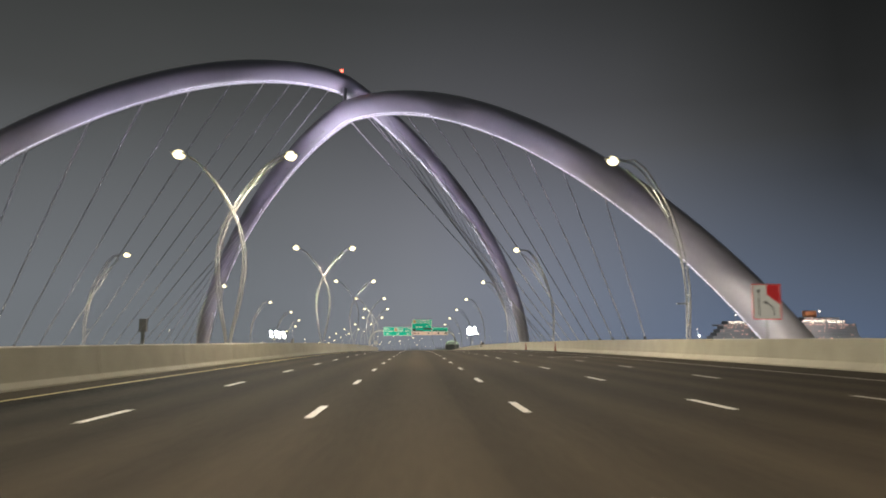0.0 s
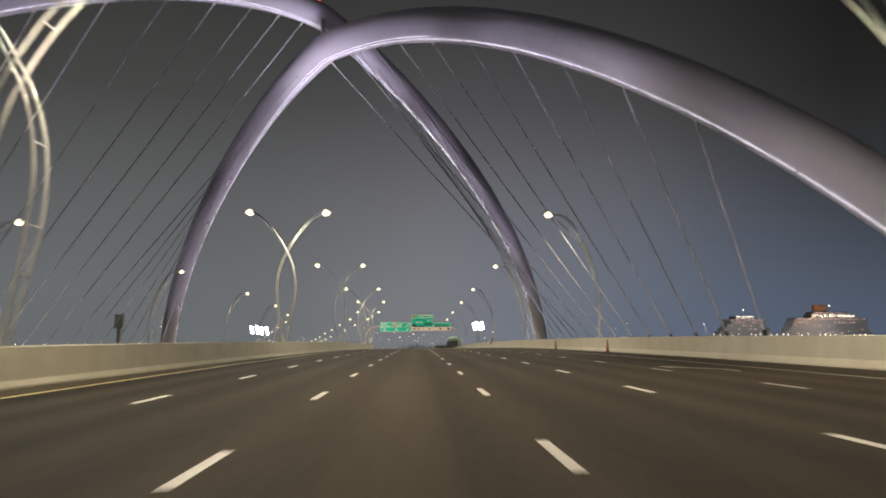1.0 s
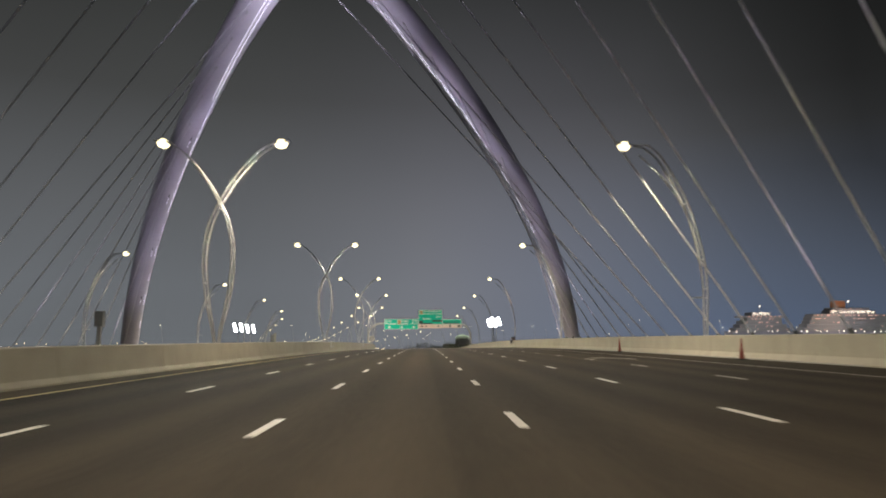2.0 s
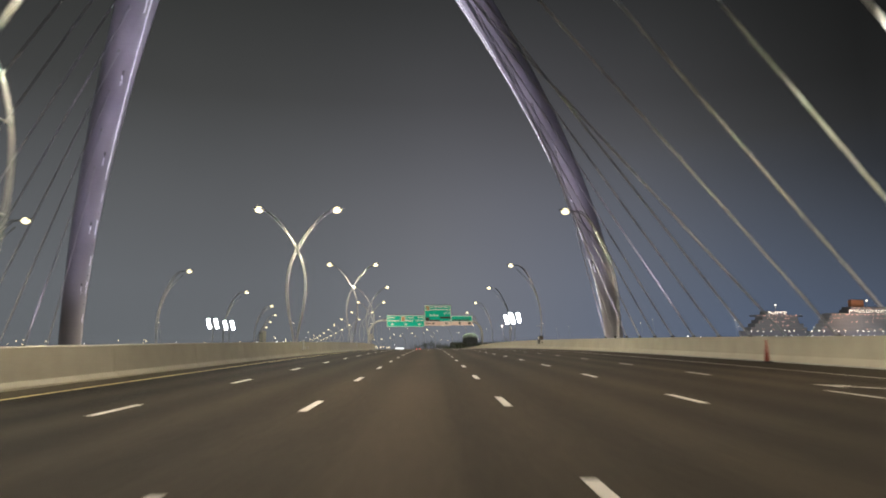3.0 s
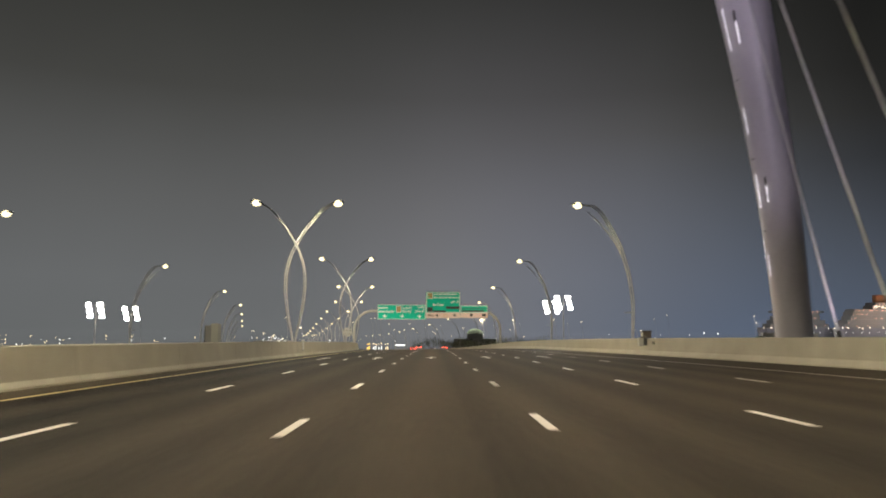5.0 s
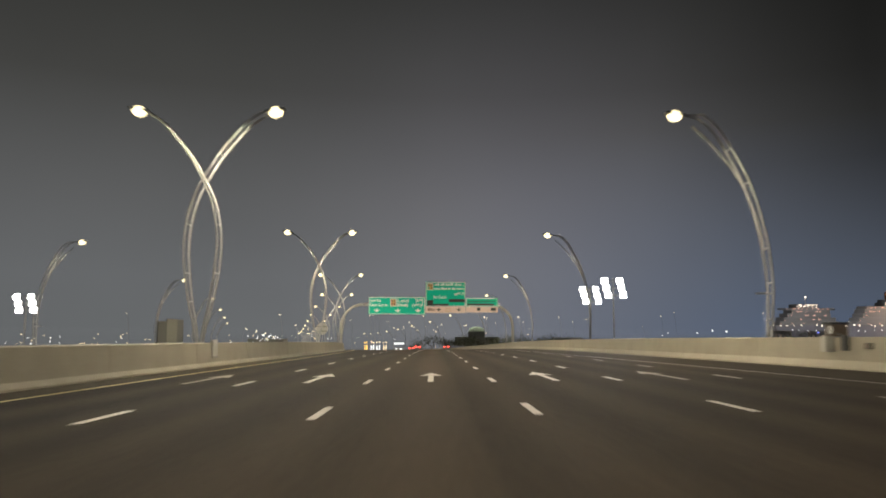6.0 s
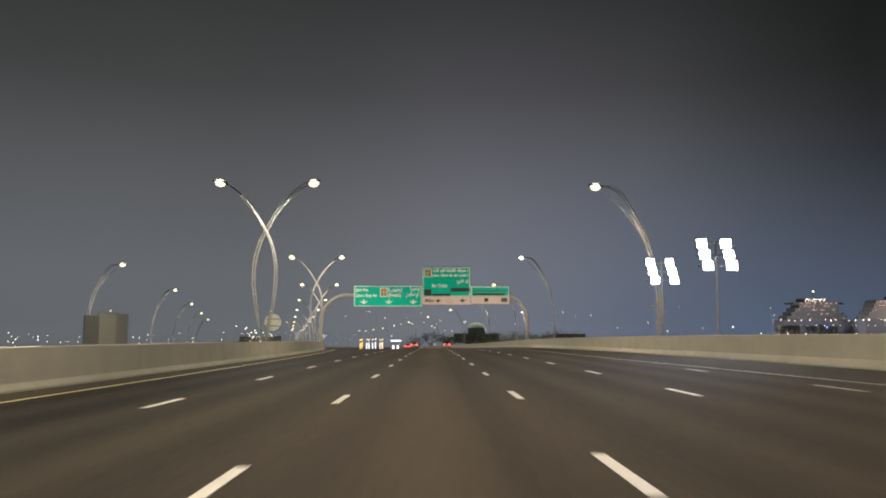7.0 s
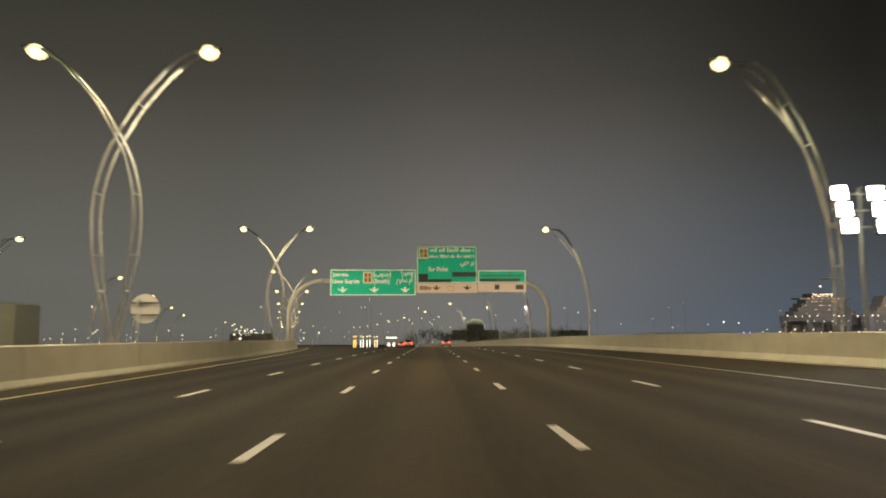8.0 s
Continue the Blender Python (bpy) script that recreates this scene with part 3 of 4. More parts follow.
def twin_arm(root, sign):
    """One arched arm of the median lamp: a pair of tubes tied by rungs, that bows out and leans over to the other side."""
    for dy in (-0.38, 0.38):
        part("arm_tube", tubed(spline([(x * sign, dy * (0.35 + 0.65 * min(1, z / 4)), z + 0.4) for x, z in ARM], 7), 0.052, 8), STEEL, root, smooth=True)
    for i in (2, 3, 5, 8):
        x, z = ARM[i]
        part("rung", tubed([(x * sign, -0.36 * (0.35 + 0.65 * min(1, z / 4)), z + 0.4), (x * sign, 0.36 * (0.35 + 0.65 * min(1, z / 4)), z + 0.4)], 0.035, 6), STEEL, root)
    part("head_arm", tubed([(-2.93 * sign, -0.38, 12.44), (-3.15 * sign, 0, 12.56), (-2.93 * sign, 0.38, 12.44)], 0.045, 6), STEEL, root)
    luminaire(root, pose(-3.42 * sign, 0, 12.55, 0, 8 * sign, 0))


def median_lamp(m):
    root = thing("street_lamp", "tall galvanised twin street lamp with two crossing curved arms", "street lamp", m, "median street lamps")
    part("base_plate", boxed(-0.4, 0.4, -0.4, 0.4, 0.35, 0.45, bevel=0.02), STEEL, root)
    for s in (1, -1):
        twin_arm(root, s)
    return root


OUT = [(0.0, 0.0), (0.06, 2.0), (0.11, 3.8), (-0.04, 5.5), (-0.34, 7.0), (-0.88, 8.8), (-1.72, 10.5), (-2.40, 11.6), (-3.10, 12.2)]
INN = [(-0.12, 5.4), (-0.30, 6.6), (-0.80, 8.1), (-1.50, 9.4), (-2.60, 10.8), (-3.55, 11.7)]


def edge_lamp(m, group):
    """Lamp of the outer edge; leans over towards -x."""
    root = thing("street_lamp", "tall galvanised street lamp with a curved double arm", "street lamp", m, group)
    part("base_plate", boxed(-0.35, 0.35, -0.35, 0.35, 0.2, 0.3, bevel=0.02), STEEL, root)
    for dy in (-0.36, 0.36):
        part("arm_tube", tubed(spline([(x, dy * (0.5 + 0.5 * min(1, z / 5)), z + 0.25) for x, z in OUT], 7), 0.055, 8), STEEL, root, smooth=True)
    part("inner_tube", tubed(spline([(x, 0, z + 0.25) for x, z in INN], 6), 0.042, 8), STEEL, root, smooth=True)
    for i in (1, 2, 3, 5, 6):
        x, z = OUT[i]
        part("rung", tubed([(x, -0.36 * (0.5 + 0.5 * min(1, z / 5)), z + 0.25), (x, 0.36 * (0.5 + 0.5 * min(1, z / 5)), z + 0.25)], 0.035, 6), STEEL, root)
    part("service_bracket", boxed(-0.62, 0.16, -0.12, 0.12, 3.50, 3.57, bevel=0.02), STEEL, root)
    part("head_arm", tubed([(-3.10, -0.36, 12.45), (-4.00, 0, 12.52), (-3.10, 0.36, 12.45)], 0.045, 6), STEEL, root)
    luminaire(root, pose(-4.4, 0, 12.5, 0, 8, 0), 12.0)
    return root


LAMP_YS = [-44, 1, 45.8, 90.6, 136.2, 181.6, 224.0, 271, 317, 362, 407, 452, 497, 542, 587, 632, 677, 722]
EDGE_X = 16.6
first = None
for y in LAMP_YS:
    y = 223.1 if y == 224.0 else y
    m = pose(AXIS + 0.07 + bend(y), y, zr(y))
    first = copy_thing(first, m) if first else median_lamp(m)
first = other = None
for y in LAMP_YS:
    m = pose(EDGE_X + bend(y - 120), y, zr(y))
    first = copy_thing(first, m) if first else edge_lamp(m, "edge street lamps")
    if y > 460:
        continue
    m = pose(2 * AXIS - EDGE_X + 1.3 * bend(y) - 1.5 * min(1.0, max(0.0, (y - 165) / 50)), y, zr(y) - 1.0) @ pose(0, 0, 0, 0, 0, 180)
    other = copy_thing(other, m) if other else edge_lamp(m, "opposite street lamps")


# ---- sign gantry ----
def words(text, size, bold=0.0):
    """Lettering as a flat mesh, left-aligned at the origin, facing -y."""
    cu = bpy.data.curves.new("lettering", "FONT")
    cu.body, cu.size, cu.offset, cu.extrude = text, size, bold, 0.004
    ob = bpy.data.objects.new("lettering", cu)
    scene.collection.objects.link(ob)
    bpy.context.view_layer.update()
    me = bpy.data.meshes.new_from_object(ob.evaluated_get(bpy.context.evaluated_depsgraph_get()))
    bpy.data.objects.remove(ob)
    me.transform(Matrix.Rotation(math.pi / 2, 4, "X"))
    return me


def lettered(name, text, size, x, z, mat, parent, y=-0.02, bold=0.024, width=0.0):
    me = words(text, size, bold)
    if width:
        xs = [v.co.x for v in me.vertices]
        me.transform(Matrix.Scale(width / (max(xs) - min(xs)), 4, (1, 0, 0)) @ Matrix.Translation((-min(xs), 0, 0)))
    me.materials.clear()
    me.materials.append(mat)
    return share(name, me, parent, Matrix.Translation((x, y, z)))


def plate(x0, x1, z0, z1, y0, y1, bevel=0.0):
    return boxed(x0, x1, y0, y1, z0, z1, bevel=bevel)


def frame_rim(x0, x1, z0, z1, w, y0, y1):
    bm = bmesh.new()
    box(bm, x0, x1, y0, y1, z1 - w, z1)
    box(bm, x0, x1, y0, y1, z0, z0 + w)
    box(bm, x0, x0 + w, y0, y1, z0 + w, z1 - w)
    box(bm, x1 - w, x1, y0, y1, z0 + w, z1 - w)
    return bm


def down_arrow(mat, parent, x, z, w):
    pts = [(-0.10, 0.55), (0.10, 0.55), (0.14, 0.05), (0.5, 0.28), (0.5, 0.10), (0.0, -0.5), (-0.5, 0.10), (-0.5, 0.28), (-0.14, 0.05)]
    bm = bmesh.new()
    f = [bm.verts.new((px * w, -0.03, pz * w * 0.62)) for px, pz in pts]
    b = [bm.verts.new((px * w, 0.0, pz * w * 0.62)) for px, pz in pts]
    n = len(pts)
    bm.faces.new(f)
    bm.faces.new(b[::-1])
    for k in range(n):
        bm.faces.new((f[k], b[k], b[(k + 1) % n], f[(k + 1) % n]))
    part("lane_arrow", bm, mat, parent, at=Matrix.Translation((x, 0, z)))


def script_bars(parent, x0, x1, z, h, mat, seed):
    """Unreadable lettering as small bars, one for a letter, with gaps between the words."""
    rnd = random.Random(seed)
    x, left = x0, rnd.randint(4, 6)
    while x < x1 - 0.08:
        w = min(rnd.uniform(0.20, 0.42) * h, x1 - x)
        tall = rnd.random() < 0.3
        part("lettering_bar", plate(x, x + w, z - h * rnd.uniform(0.30, 0.38), z + h * (0.48 if tall else rnd.uniform(0.14, 0.30)), -0.025, 0.0), mat, parent)
        left -= 1
        x += w + h * (0.10 if left else 0.42)
        left = left or rnd.randint(3, 6)


GY = 288.3
gantry = thing("sign_gantry", "curved grey tubular gantry carrying green direction signs over the road", "sign gantry", pose(0.12, GY, 0))
g0 = zr(GY)
TOPZ = 3.81


def gantry_leg(x, sx):
    key = [(x, 0.6, g0 - 0.1), (x, 0.6, TOPZ - 4.2)]
    pts = [Vector(p) for p in key] + [Vector((x + sx * 4.2 * (1 - math.cos(a)), 0.6, TOPZ - 4.2 + 4.2 * math.sin(a))) for a in (math.pi / 2 * k / 10 for k in range(1, 11))]
    part("leg_tube", tubed(pts, 0.27, 14), GANTRY, gantry, smooth=True)
    part("base_plate", boxed(x - 0.6, x + 0.6, 0.0, 1.2, g0, g0 + 0.08, bevel=0.02), GANTRY, gantry)


gantry_leg(-18.1, 1)
gantry_leg(15.1, -1)
part("cross_tube", tubed([(-13.95, 0.6, TOPZ), (10.95, 0.6, TOPZ)], 0.27, 14), GANTRY, gantry, smooth=True)
part("lower_chord", tubed([(-12.4, 0.6, TOPZ - 1.3), (11.2, 0.6, TOPZ - 1.3)], 0.12, 10), GANTRY, gantry, smooth=True)
for x in (-11.5, -7.5, -3.5, 0.5, 4.5, 8.0, 11.0):
    part("panel_post", boxed(x - 0.08, x + 0.08, 0.1, 0.3, 2.2, 5.1 if not -1.5 < x < 6 else 8.2), GANTRY, gantry)


def sign_panel(x0, x1, z0, z1, mat, label):
    p_ = part("sign_panel", plate(x0, x1, z0, z1, 0.0, 0.08, bevel=0.0), mat, gantry, label)
    return p_


def gx(px):
    return (px - 764) / 14.04 + 0.15


def gz(py):
    return (562 - py) / 14.04 - 0.88


def sheet(name, a, b, c, d, mat, parent, y=-0.012):
    part(name, plate(gx(a), gx(b), gz(d), gz(c), y, 0.0), mat, parent)


left_sign = sign_panel(gx(582), gx(735.5), gz(523), gz(475.5), GREEN, "green direction panel with white lettering")
part("border", frame_rim(gx(582.8), gx(734.7), gz(522.2), gz(476.3), 0.11, -0.015, 0), SIGN_WHITE, left_sign)
lettered("lettering", "Jumeira", 0.72, gx(586), gz(488.3), SIGN_WHITE, left_sign, width=2.03)
lettered("lettering", "Umm Suqeim", 0.72, gx(586), gz(500.8), SIGN_WHITE, left_sign, width=3.42)
lettered("lettering", "(South)", 0.78, gx(659), gz(500.5), SIGN_WHITE, left_sign, width=2.10)
sheet("route_shield", 641, 657.5, 480, 501, SIGN_TAN, left_sign)
part("shield_rim", frame_rim(gx(641), gx(657.5), gz(501), gz(480), 0.10, -0.03, -0.012), SIGN_WHITE, left_sign)
for a, b, c, d in ((644, 647.5, 484, 488.5), (651, 654.5, 484, 488.5), (644, 647.5, 492, 498), (651, 654.5, 491, 498)):
    sheet("shield_bar", a, b, c, d, SIGN_BROWN, left_sign, y=-0.02)
lettered("lettering", "(\uFE8F\uFEEE\uFEE8\uFE9F)", 0.9, gx(659), gz(488), SIGN_WHITE, left_sign, width=2.27)
lettered("lettering", "\uFE8D\uFEAE\uFEF4\uFEE4\uFE9F", 0.95, gx(709), gz(485.5), SIGN_WHITE, left_sign, width=1.60)
lettered("lettering", "\uFEE2\uFEF4\uFED8\uFEB3 \uFEE1\uFE83", 0.95, gx(700.5), gz(498.5), SIGN_WHITE, left_sign, width=2.25)
for px in (604.5, 661, 716):
    down_arrow(SIGN_WHITE, left_sign, gx(px), gz(512.5), 1.15)

mid_sign = sign_panel(gx(736.5), gx(845), gz(500.5), gz(434), GREEN, "tall green direction panel with a white strip below")
part("border", frame_rim(gx(737.3), gx(844.2), gz(500), gz(434.8), 0.11, -0.015, 0), SIGN_WHITE, mid_sign)
sheet("route_shield", 740.5, 757.5, 437.5, 456.5, SIGN_TAN, mid_sign)
part("shield_rim", frame_rim(gx(740.5), gx(757.5), gz(456.5), gz(437.5), 0.10, -0.03, -0.012), SIGN_WHITE, mid_sign)
for a, b, c, d in ((743.5, 747, 441, 445), (751, 754.5, 441, 445), (751, 754.5, 447.5, 453.5)):
    sheet("shield_bar", a, b, c, d, SIGN_BROWN, mid_sign, y=-0.02)
script_bars(mid_sign, gx(761), gx(841), gz(441.5), 0.62, SIGN_WHITE, 4)
script_bars(mid_sign, gx(759), gx(841), gz(452.5), 0.50, SIGN_WHITE, 5)
lettered("lettering", "\uFEF2\uFE91\uFEA9 \uFEAE\uFE91", 0.95, gx(815), gz(467), SIGN_WHITE, mid_sign, width=1.78)
for a, b, c, d in ((743.5, 747, 447.5, 453.5),):
    sheet("shield_bar", a, b, c, d, GREEN, mid_sign, y=-0.02)
lettered("lettering", "Bur Dubai", 0.72, gx(758), gz(478.8), SIGN_WHITE, mid_sign, width=2.45)
for a, b, c, d in ((740.5, 757, 484, 499), (757.5, 799, 493.5, 499), (800, 843.5, 480.5, 489)):
    sheet("cover_patch", a, b, c, d, SIGN_BLACK, mid_sign, y=-0.03)
strip_sign = sign_panel(gx(736.5), gx(845), gz(518), gz(501), SIGN_STRIP, "pinkish white exit strip with black arrows")
lettered("lettering", "800m", 0.66, gx(742), gz(512.3), SIGN_BROWN, strip_sign, width=1.43)
down_arrow(SIGN_BLACK, strip_sign, gx(772), gz(509.5), 0.95)
down_arrow(SIGN_BLACK, strip_sign, gx(827), gz(509), 0.95)
part("exit_symbol", frame_rim(gx(792), gx(804), gz(514.5), gz(505.5), 0.08, -0.02, 0), SIGN_TAN, strip_sign)

right_sign = sign_panel(gx(846), gx(933), gz(500.5), gz(477), GREEN, "low green panel with covered lettering")
part("border", frame_rim(gx(846.8), gx(932.2), gz(500), gz(477.8), 0.11, -0.015, 0), SIGN_WHITE, right_sign)
sheet("cover_patch", 850, 922, 492.5, 497.5, SIGN_BLACK, right_sign, y=-0.03)
sheet("cover_patch", 850, 926, 486.5, 488, SIGN_BLACK, right_sign, y=-0.03)
sheet("cover_patch", 904, 905.2, 479, 487, SIGN_BLACK, right_sign, y=-0.03)
strip2 = sign_panel(gx(846), gx(933), gz(516.5), gz(501), SIGN_STRIP, "pinkish white strip with two black squares")
for a, b in ((876.5, 885), (914, 928)):
    sheet("cover_patch", a, b, 503.5, 512, SIGN_BLACK, strip2, y=-0.03)

# ---- lane-ends sign ----
merge = thing("road_sign", "white lane-ends sign with a red corner on a grey post", "road sign", pose(16.4, 35, zr(35) + 0.25, 0, 0, -3))
part("post", tubed([(0, 0.06, 0), (0, 0.06, 3.7)], 0.05, 10), STEEL, merge, smooth=True)
face = part("sign_panel", plate(-0.68, 0.68, 2.0, 3.68, -0.02, 0.01), SIGN_WHITE, merge, "white panel with black arrows")
part("rim", frame_rim(-0.68, 0.68, 2.0, 3.68, 0.045, -0.03, -0.02), SIGN_RED, face)
bm = bmesh.new()
v = [bm.verts.new((x, -0.028, z)) for x, z in ((0.02, 3.62), (0.62, 3.62), (0.62, 2.72), (0.02, 3.18))]
bm.faces.new(v)
r_ = bmesh.ops.extrude_face_region(bm, geom=bm.faces[:])
bmesh.ops.translate(bm, verts=[e for e in r_["geom"] if isinstance(e, bmesh.types.BMVert)], vec=(0, 0.008, 0))
part("closed_lane", bm, SIGN_RED, face)


def flat_arrow(keys, head, w):
    """A black arrow as a flat ribbon with a pointed head."""
    bm = bmesh.new()
    for (x0, z0), (x1, z1) in zip(keys, keys[1:]):
        d = Vector((x1 - x0, z1 - z0)).normalized()
        n = Vector((-d.y, d.x)) * w / 2
        bm.faces.new([bm.verts.new((x, -0.026, z)) for x, z in ((x0 + n.x, z0 + n.y), (x0 - n.x, z0 - n.y), (x1 - n.x, z1 - n.y), (x1 + n.x, z1 + n.y))])
    d = (Vector(keys[-1]) - Vector(keys[-2])).normalized()
    e, n = Vector(keys[-1]), Vector((-d.y, d.x))
    bm.faces.new([bm.verts.new((p.x, -0.027, p.y)) for p in (e + n * head * 0.5, e - n * head * 0.5, e + d * head)])
    return bm


part("arrow", flat_arrow([(-0.36, 2.2), (-0.36, 3.3)], 0.17, 0.045), SIGN_BLACK, face)
part("arrow", flat_arrow([(0.34, 2.2), (0.33, 2.45), (0.20, 2.65), (0.0, 2.78)], 0.17, 0.045), SIGN_BLACK, face)

# ---- round sign seen from behind, on the median ----
LY = 226.5
rs = thing("round_sign", "round sign seen from its grey back on a steel post", "road sign", pose(AXIS + bend(LY) + 0.16, LY, zr(LY) + 2.45))
bm = bmesh.new()
bmesh.ops.create_cone(bm, cap_ends=True, segments=40, radius1=0.64, radius2=0.64, depth=0.03, matrix=Matrix.Rotation(math.pi / 2, 4, "X"))
part("disc", bm, SIGN_BACK, rs)
for z in (-0.27, 0.25):
    part("rail", boxed(-0.56, 0.56, -0.06, -0.02, z - 0.03, z + 0.03), DARK_STEEL, rs)
    part("clamp", boxed(-0.34, -0.18, -0.16, -0.06, z - 0.05, z + 0.05, bevel=0.01), STEEL, rs)
part("post", tubed([(-0.26, -0.12, -2.0), (-0.26, -0.12, 0.42)], 0.045, 10), STEEL, rs, smooth=True)


# ---- light towers beside the road ----
def light_tower(x, y, toward, group, dz):
    root = thing("light_tower", "tall work-light tower with six glaring white floodlights in two columns", "light tower", pose(x, y, zr(y) + (0.25 if x > AXIS else -0.75)), group)
    top = 5.35 + dz + (0 if x > AXIS else 1.0)
    part("mast", tubed([(0, 0, 0), (0, 0, top + 1.5)], lambda u: 0.07 - 0.02 * u, 10), STEEL, root, smooth=True)
    part("base", boxed(-0.5, 0.5, -0.5, 0.5, 0.0, 0.35, bevel=0.05), DARK_STEEL, root)
    for k in (0, 1, 2):
        part("crossbar", tubed([(-1.1, 0.05, top + 0.62 * k), (1.1, 0.05, top + 0.62 * k)], 0.04, 8), STEEL, root)
    for cx in (-0.68, 0.68):
        for k in range(3):
            h = part("floodlight", boxed(-0.30, 0.30, -0.06, 0.16, -0.295, 0.295, bevel=0.06), DARK_STEEL, root, at=pose(cx - 0.16 * (k - 1), -0.12, top + 0.62 * k, -10, 0, toward))
            part("lens", boxed(-0.26, 0.26, -0.085, -0.06, -0.26, 0.26, bevel=0.012), FLOOD, h, "glaring cool white lens")
    data = bpy.data.lights.new("tower_light", "SPOT")
    data.energy, data.color, data.spot_size, data.spot_blend, data.shadow_soft_size = FLOOD_POWER, (0.82, 0.87, 1.0), radians(120), 0.5, 0.6
    lamp = new("tower_light", data)
    lamp.parent = root
    lamp.matrix_basis = pose(0, 0, top + 0.62, 0, 0, toward) @ pose(0, -0.45, 0, 76, 0, 180)


light_tower(16.05, 211.0, 0, "light towers", -0.35)
light_tower(16.15, 221.3, 0, "light towers", -0.35)
light_tower(2 * AXIS - 16.4, 207.0, 0, "light towers", -1.7)
light_tower(2 * AXIS - 15.9, 216.0, 0, "light towers", -1.7)

# ---- lamp pedestals on the median wall, markers on the outer wall ----
for y, half, blocks in ((136.0, 0.26, (-0.65, 0.75, 2.2)), (181.6, 0.40, ())):
    ped = thing("lamp_pedestal", "pale concrete pilaster on the median wall below a street lamp", "pedestal", pose(LEFT + bend(y) - 0.24, y, zr(y)), "lamp pedestals")
    part("shaft", boxed(-0.02, 0.075, -half, half, 0.36, 1.16, bevel=0.015), SIGN_BACK, ped)
    part("foot", boxed(0.0, 0.10, -half - 0.08, half + 0.08, 0.28, 0.35, bevel=0.01), DECK, ped)
    for dy in blocks:
        part("block", boxed(0.0, 0.12, dy - 0.14, dy + 0.14, 0.34, 0.58, bevel=0.015), SIGN_BACK, ped)
for y in (83.0, 105.0):
    mk = thing("traffic_cone", "tall dull red traffic cone standing against the outer barrier", "traffic cone", pose(RIGHT - 0.2, y, zr(y) + FALL * RIGHT + 0.01), "traffic cones")
    part("base", boxed(-0.2, 0.2, -0.2, 0.2, 0.0, 0.05, bevel=0.015), RUBBER, mk)
    part("body", tubed([(0, 0, 0.04), (0, 0, 0.5), (0, 0, 1.0)], lambda u: 0.12 - 0.085 * u, 14), CONE, mk, smooth=True)


# ---- utility cabinet and small box on the outer barrier ----
cy = 173.2
cab = thing("utility_cabinet", "dull tan utility cabinet with a dark lid on the outer barrier", "cabinet", pose(RIGHT + narrow(cy) + 0.46, cy, zr(cy) + FALL * RIGHT))
part("pedestal", boxed(-0.54, -0.2, -0.25, 0.15, 0.62, 1.2, bevel=0.02), SIGN_BACK, cab, "pale concrete foot over the barrier face")
part("body", boxed(-0.28, 0.34, -0.25, 0.25, 1.20, 1.64, bevel=0.02), CABINET, cab)
part("lid", boxed(-0.33, 0.39, -0.30, 0.30, 1.64, 1.73, bevel=0.025), DARK_STEEL, cab, "dark overhanging lid")
part("plate", boxed(-0.40, -0.27, -0.275, -0.22, 1.30, 1.58, bevel=0.008), SIGN_WHITE, cab, "white plate")
part("hanging_box", boxed(-0.50, -0.30, -1.42, -1.18, 0.70, 1.24, bevel=0.02), DARK_STEEL, cab, "dark box hanging over the barrier face")
part("conduit", tubed([(-0.10, -0.25, 1.32), (-0.25, -0.9, 1.22), (-0.32, -1.3, 1.2)], 0.045, 8), DARK_STEEL, cab, "dark conduit along the barrier top", smooth=True)
jb = thing("junction_box", "small tan junction box fixed to the outer barrier", "junction box", pose(RIGHT + narrow(171) + 0.24, 170.85, zr(170.85) + FALL * RIGHT + 0.85))
part("box", boxed(-0.06, 0.06, -0.2, 0.2, -0.1, 0.12, bevel=0.01), BOARD, jb)
part("cover", boxed(-0.075, -0.06, -0.17, 0.17, -0.08, 0.1, bevel=0.004), CABINET, jb)


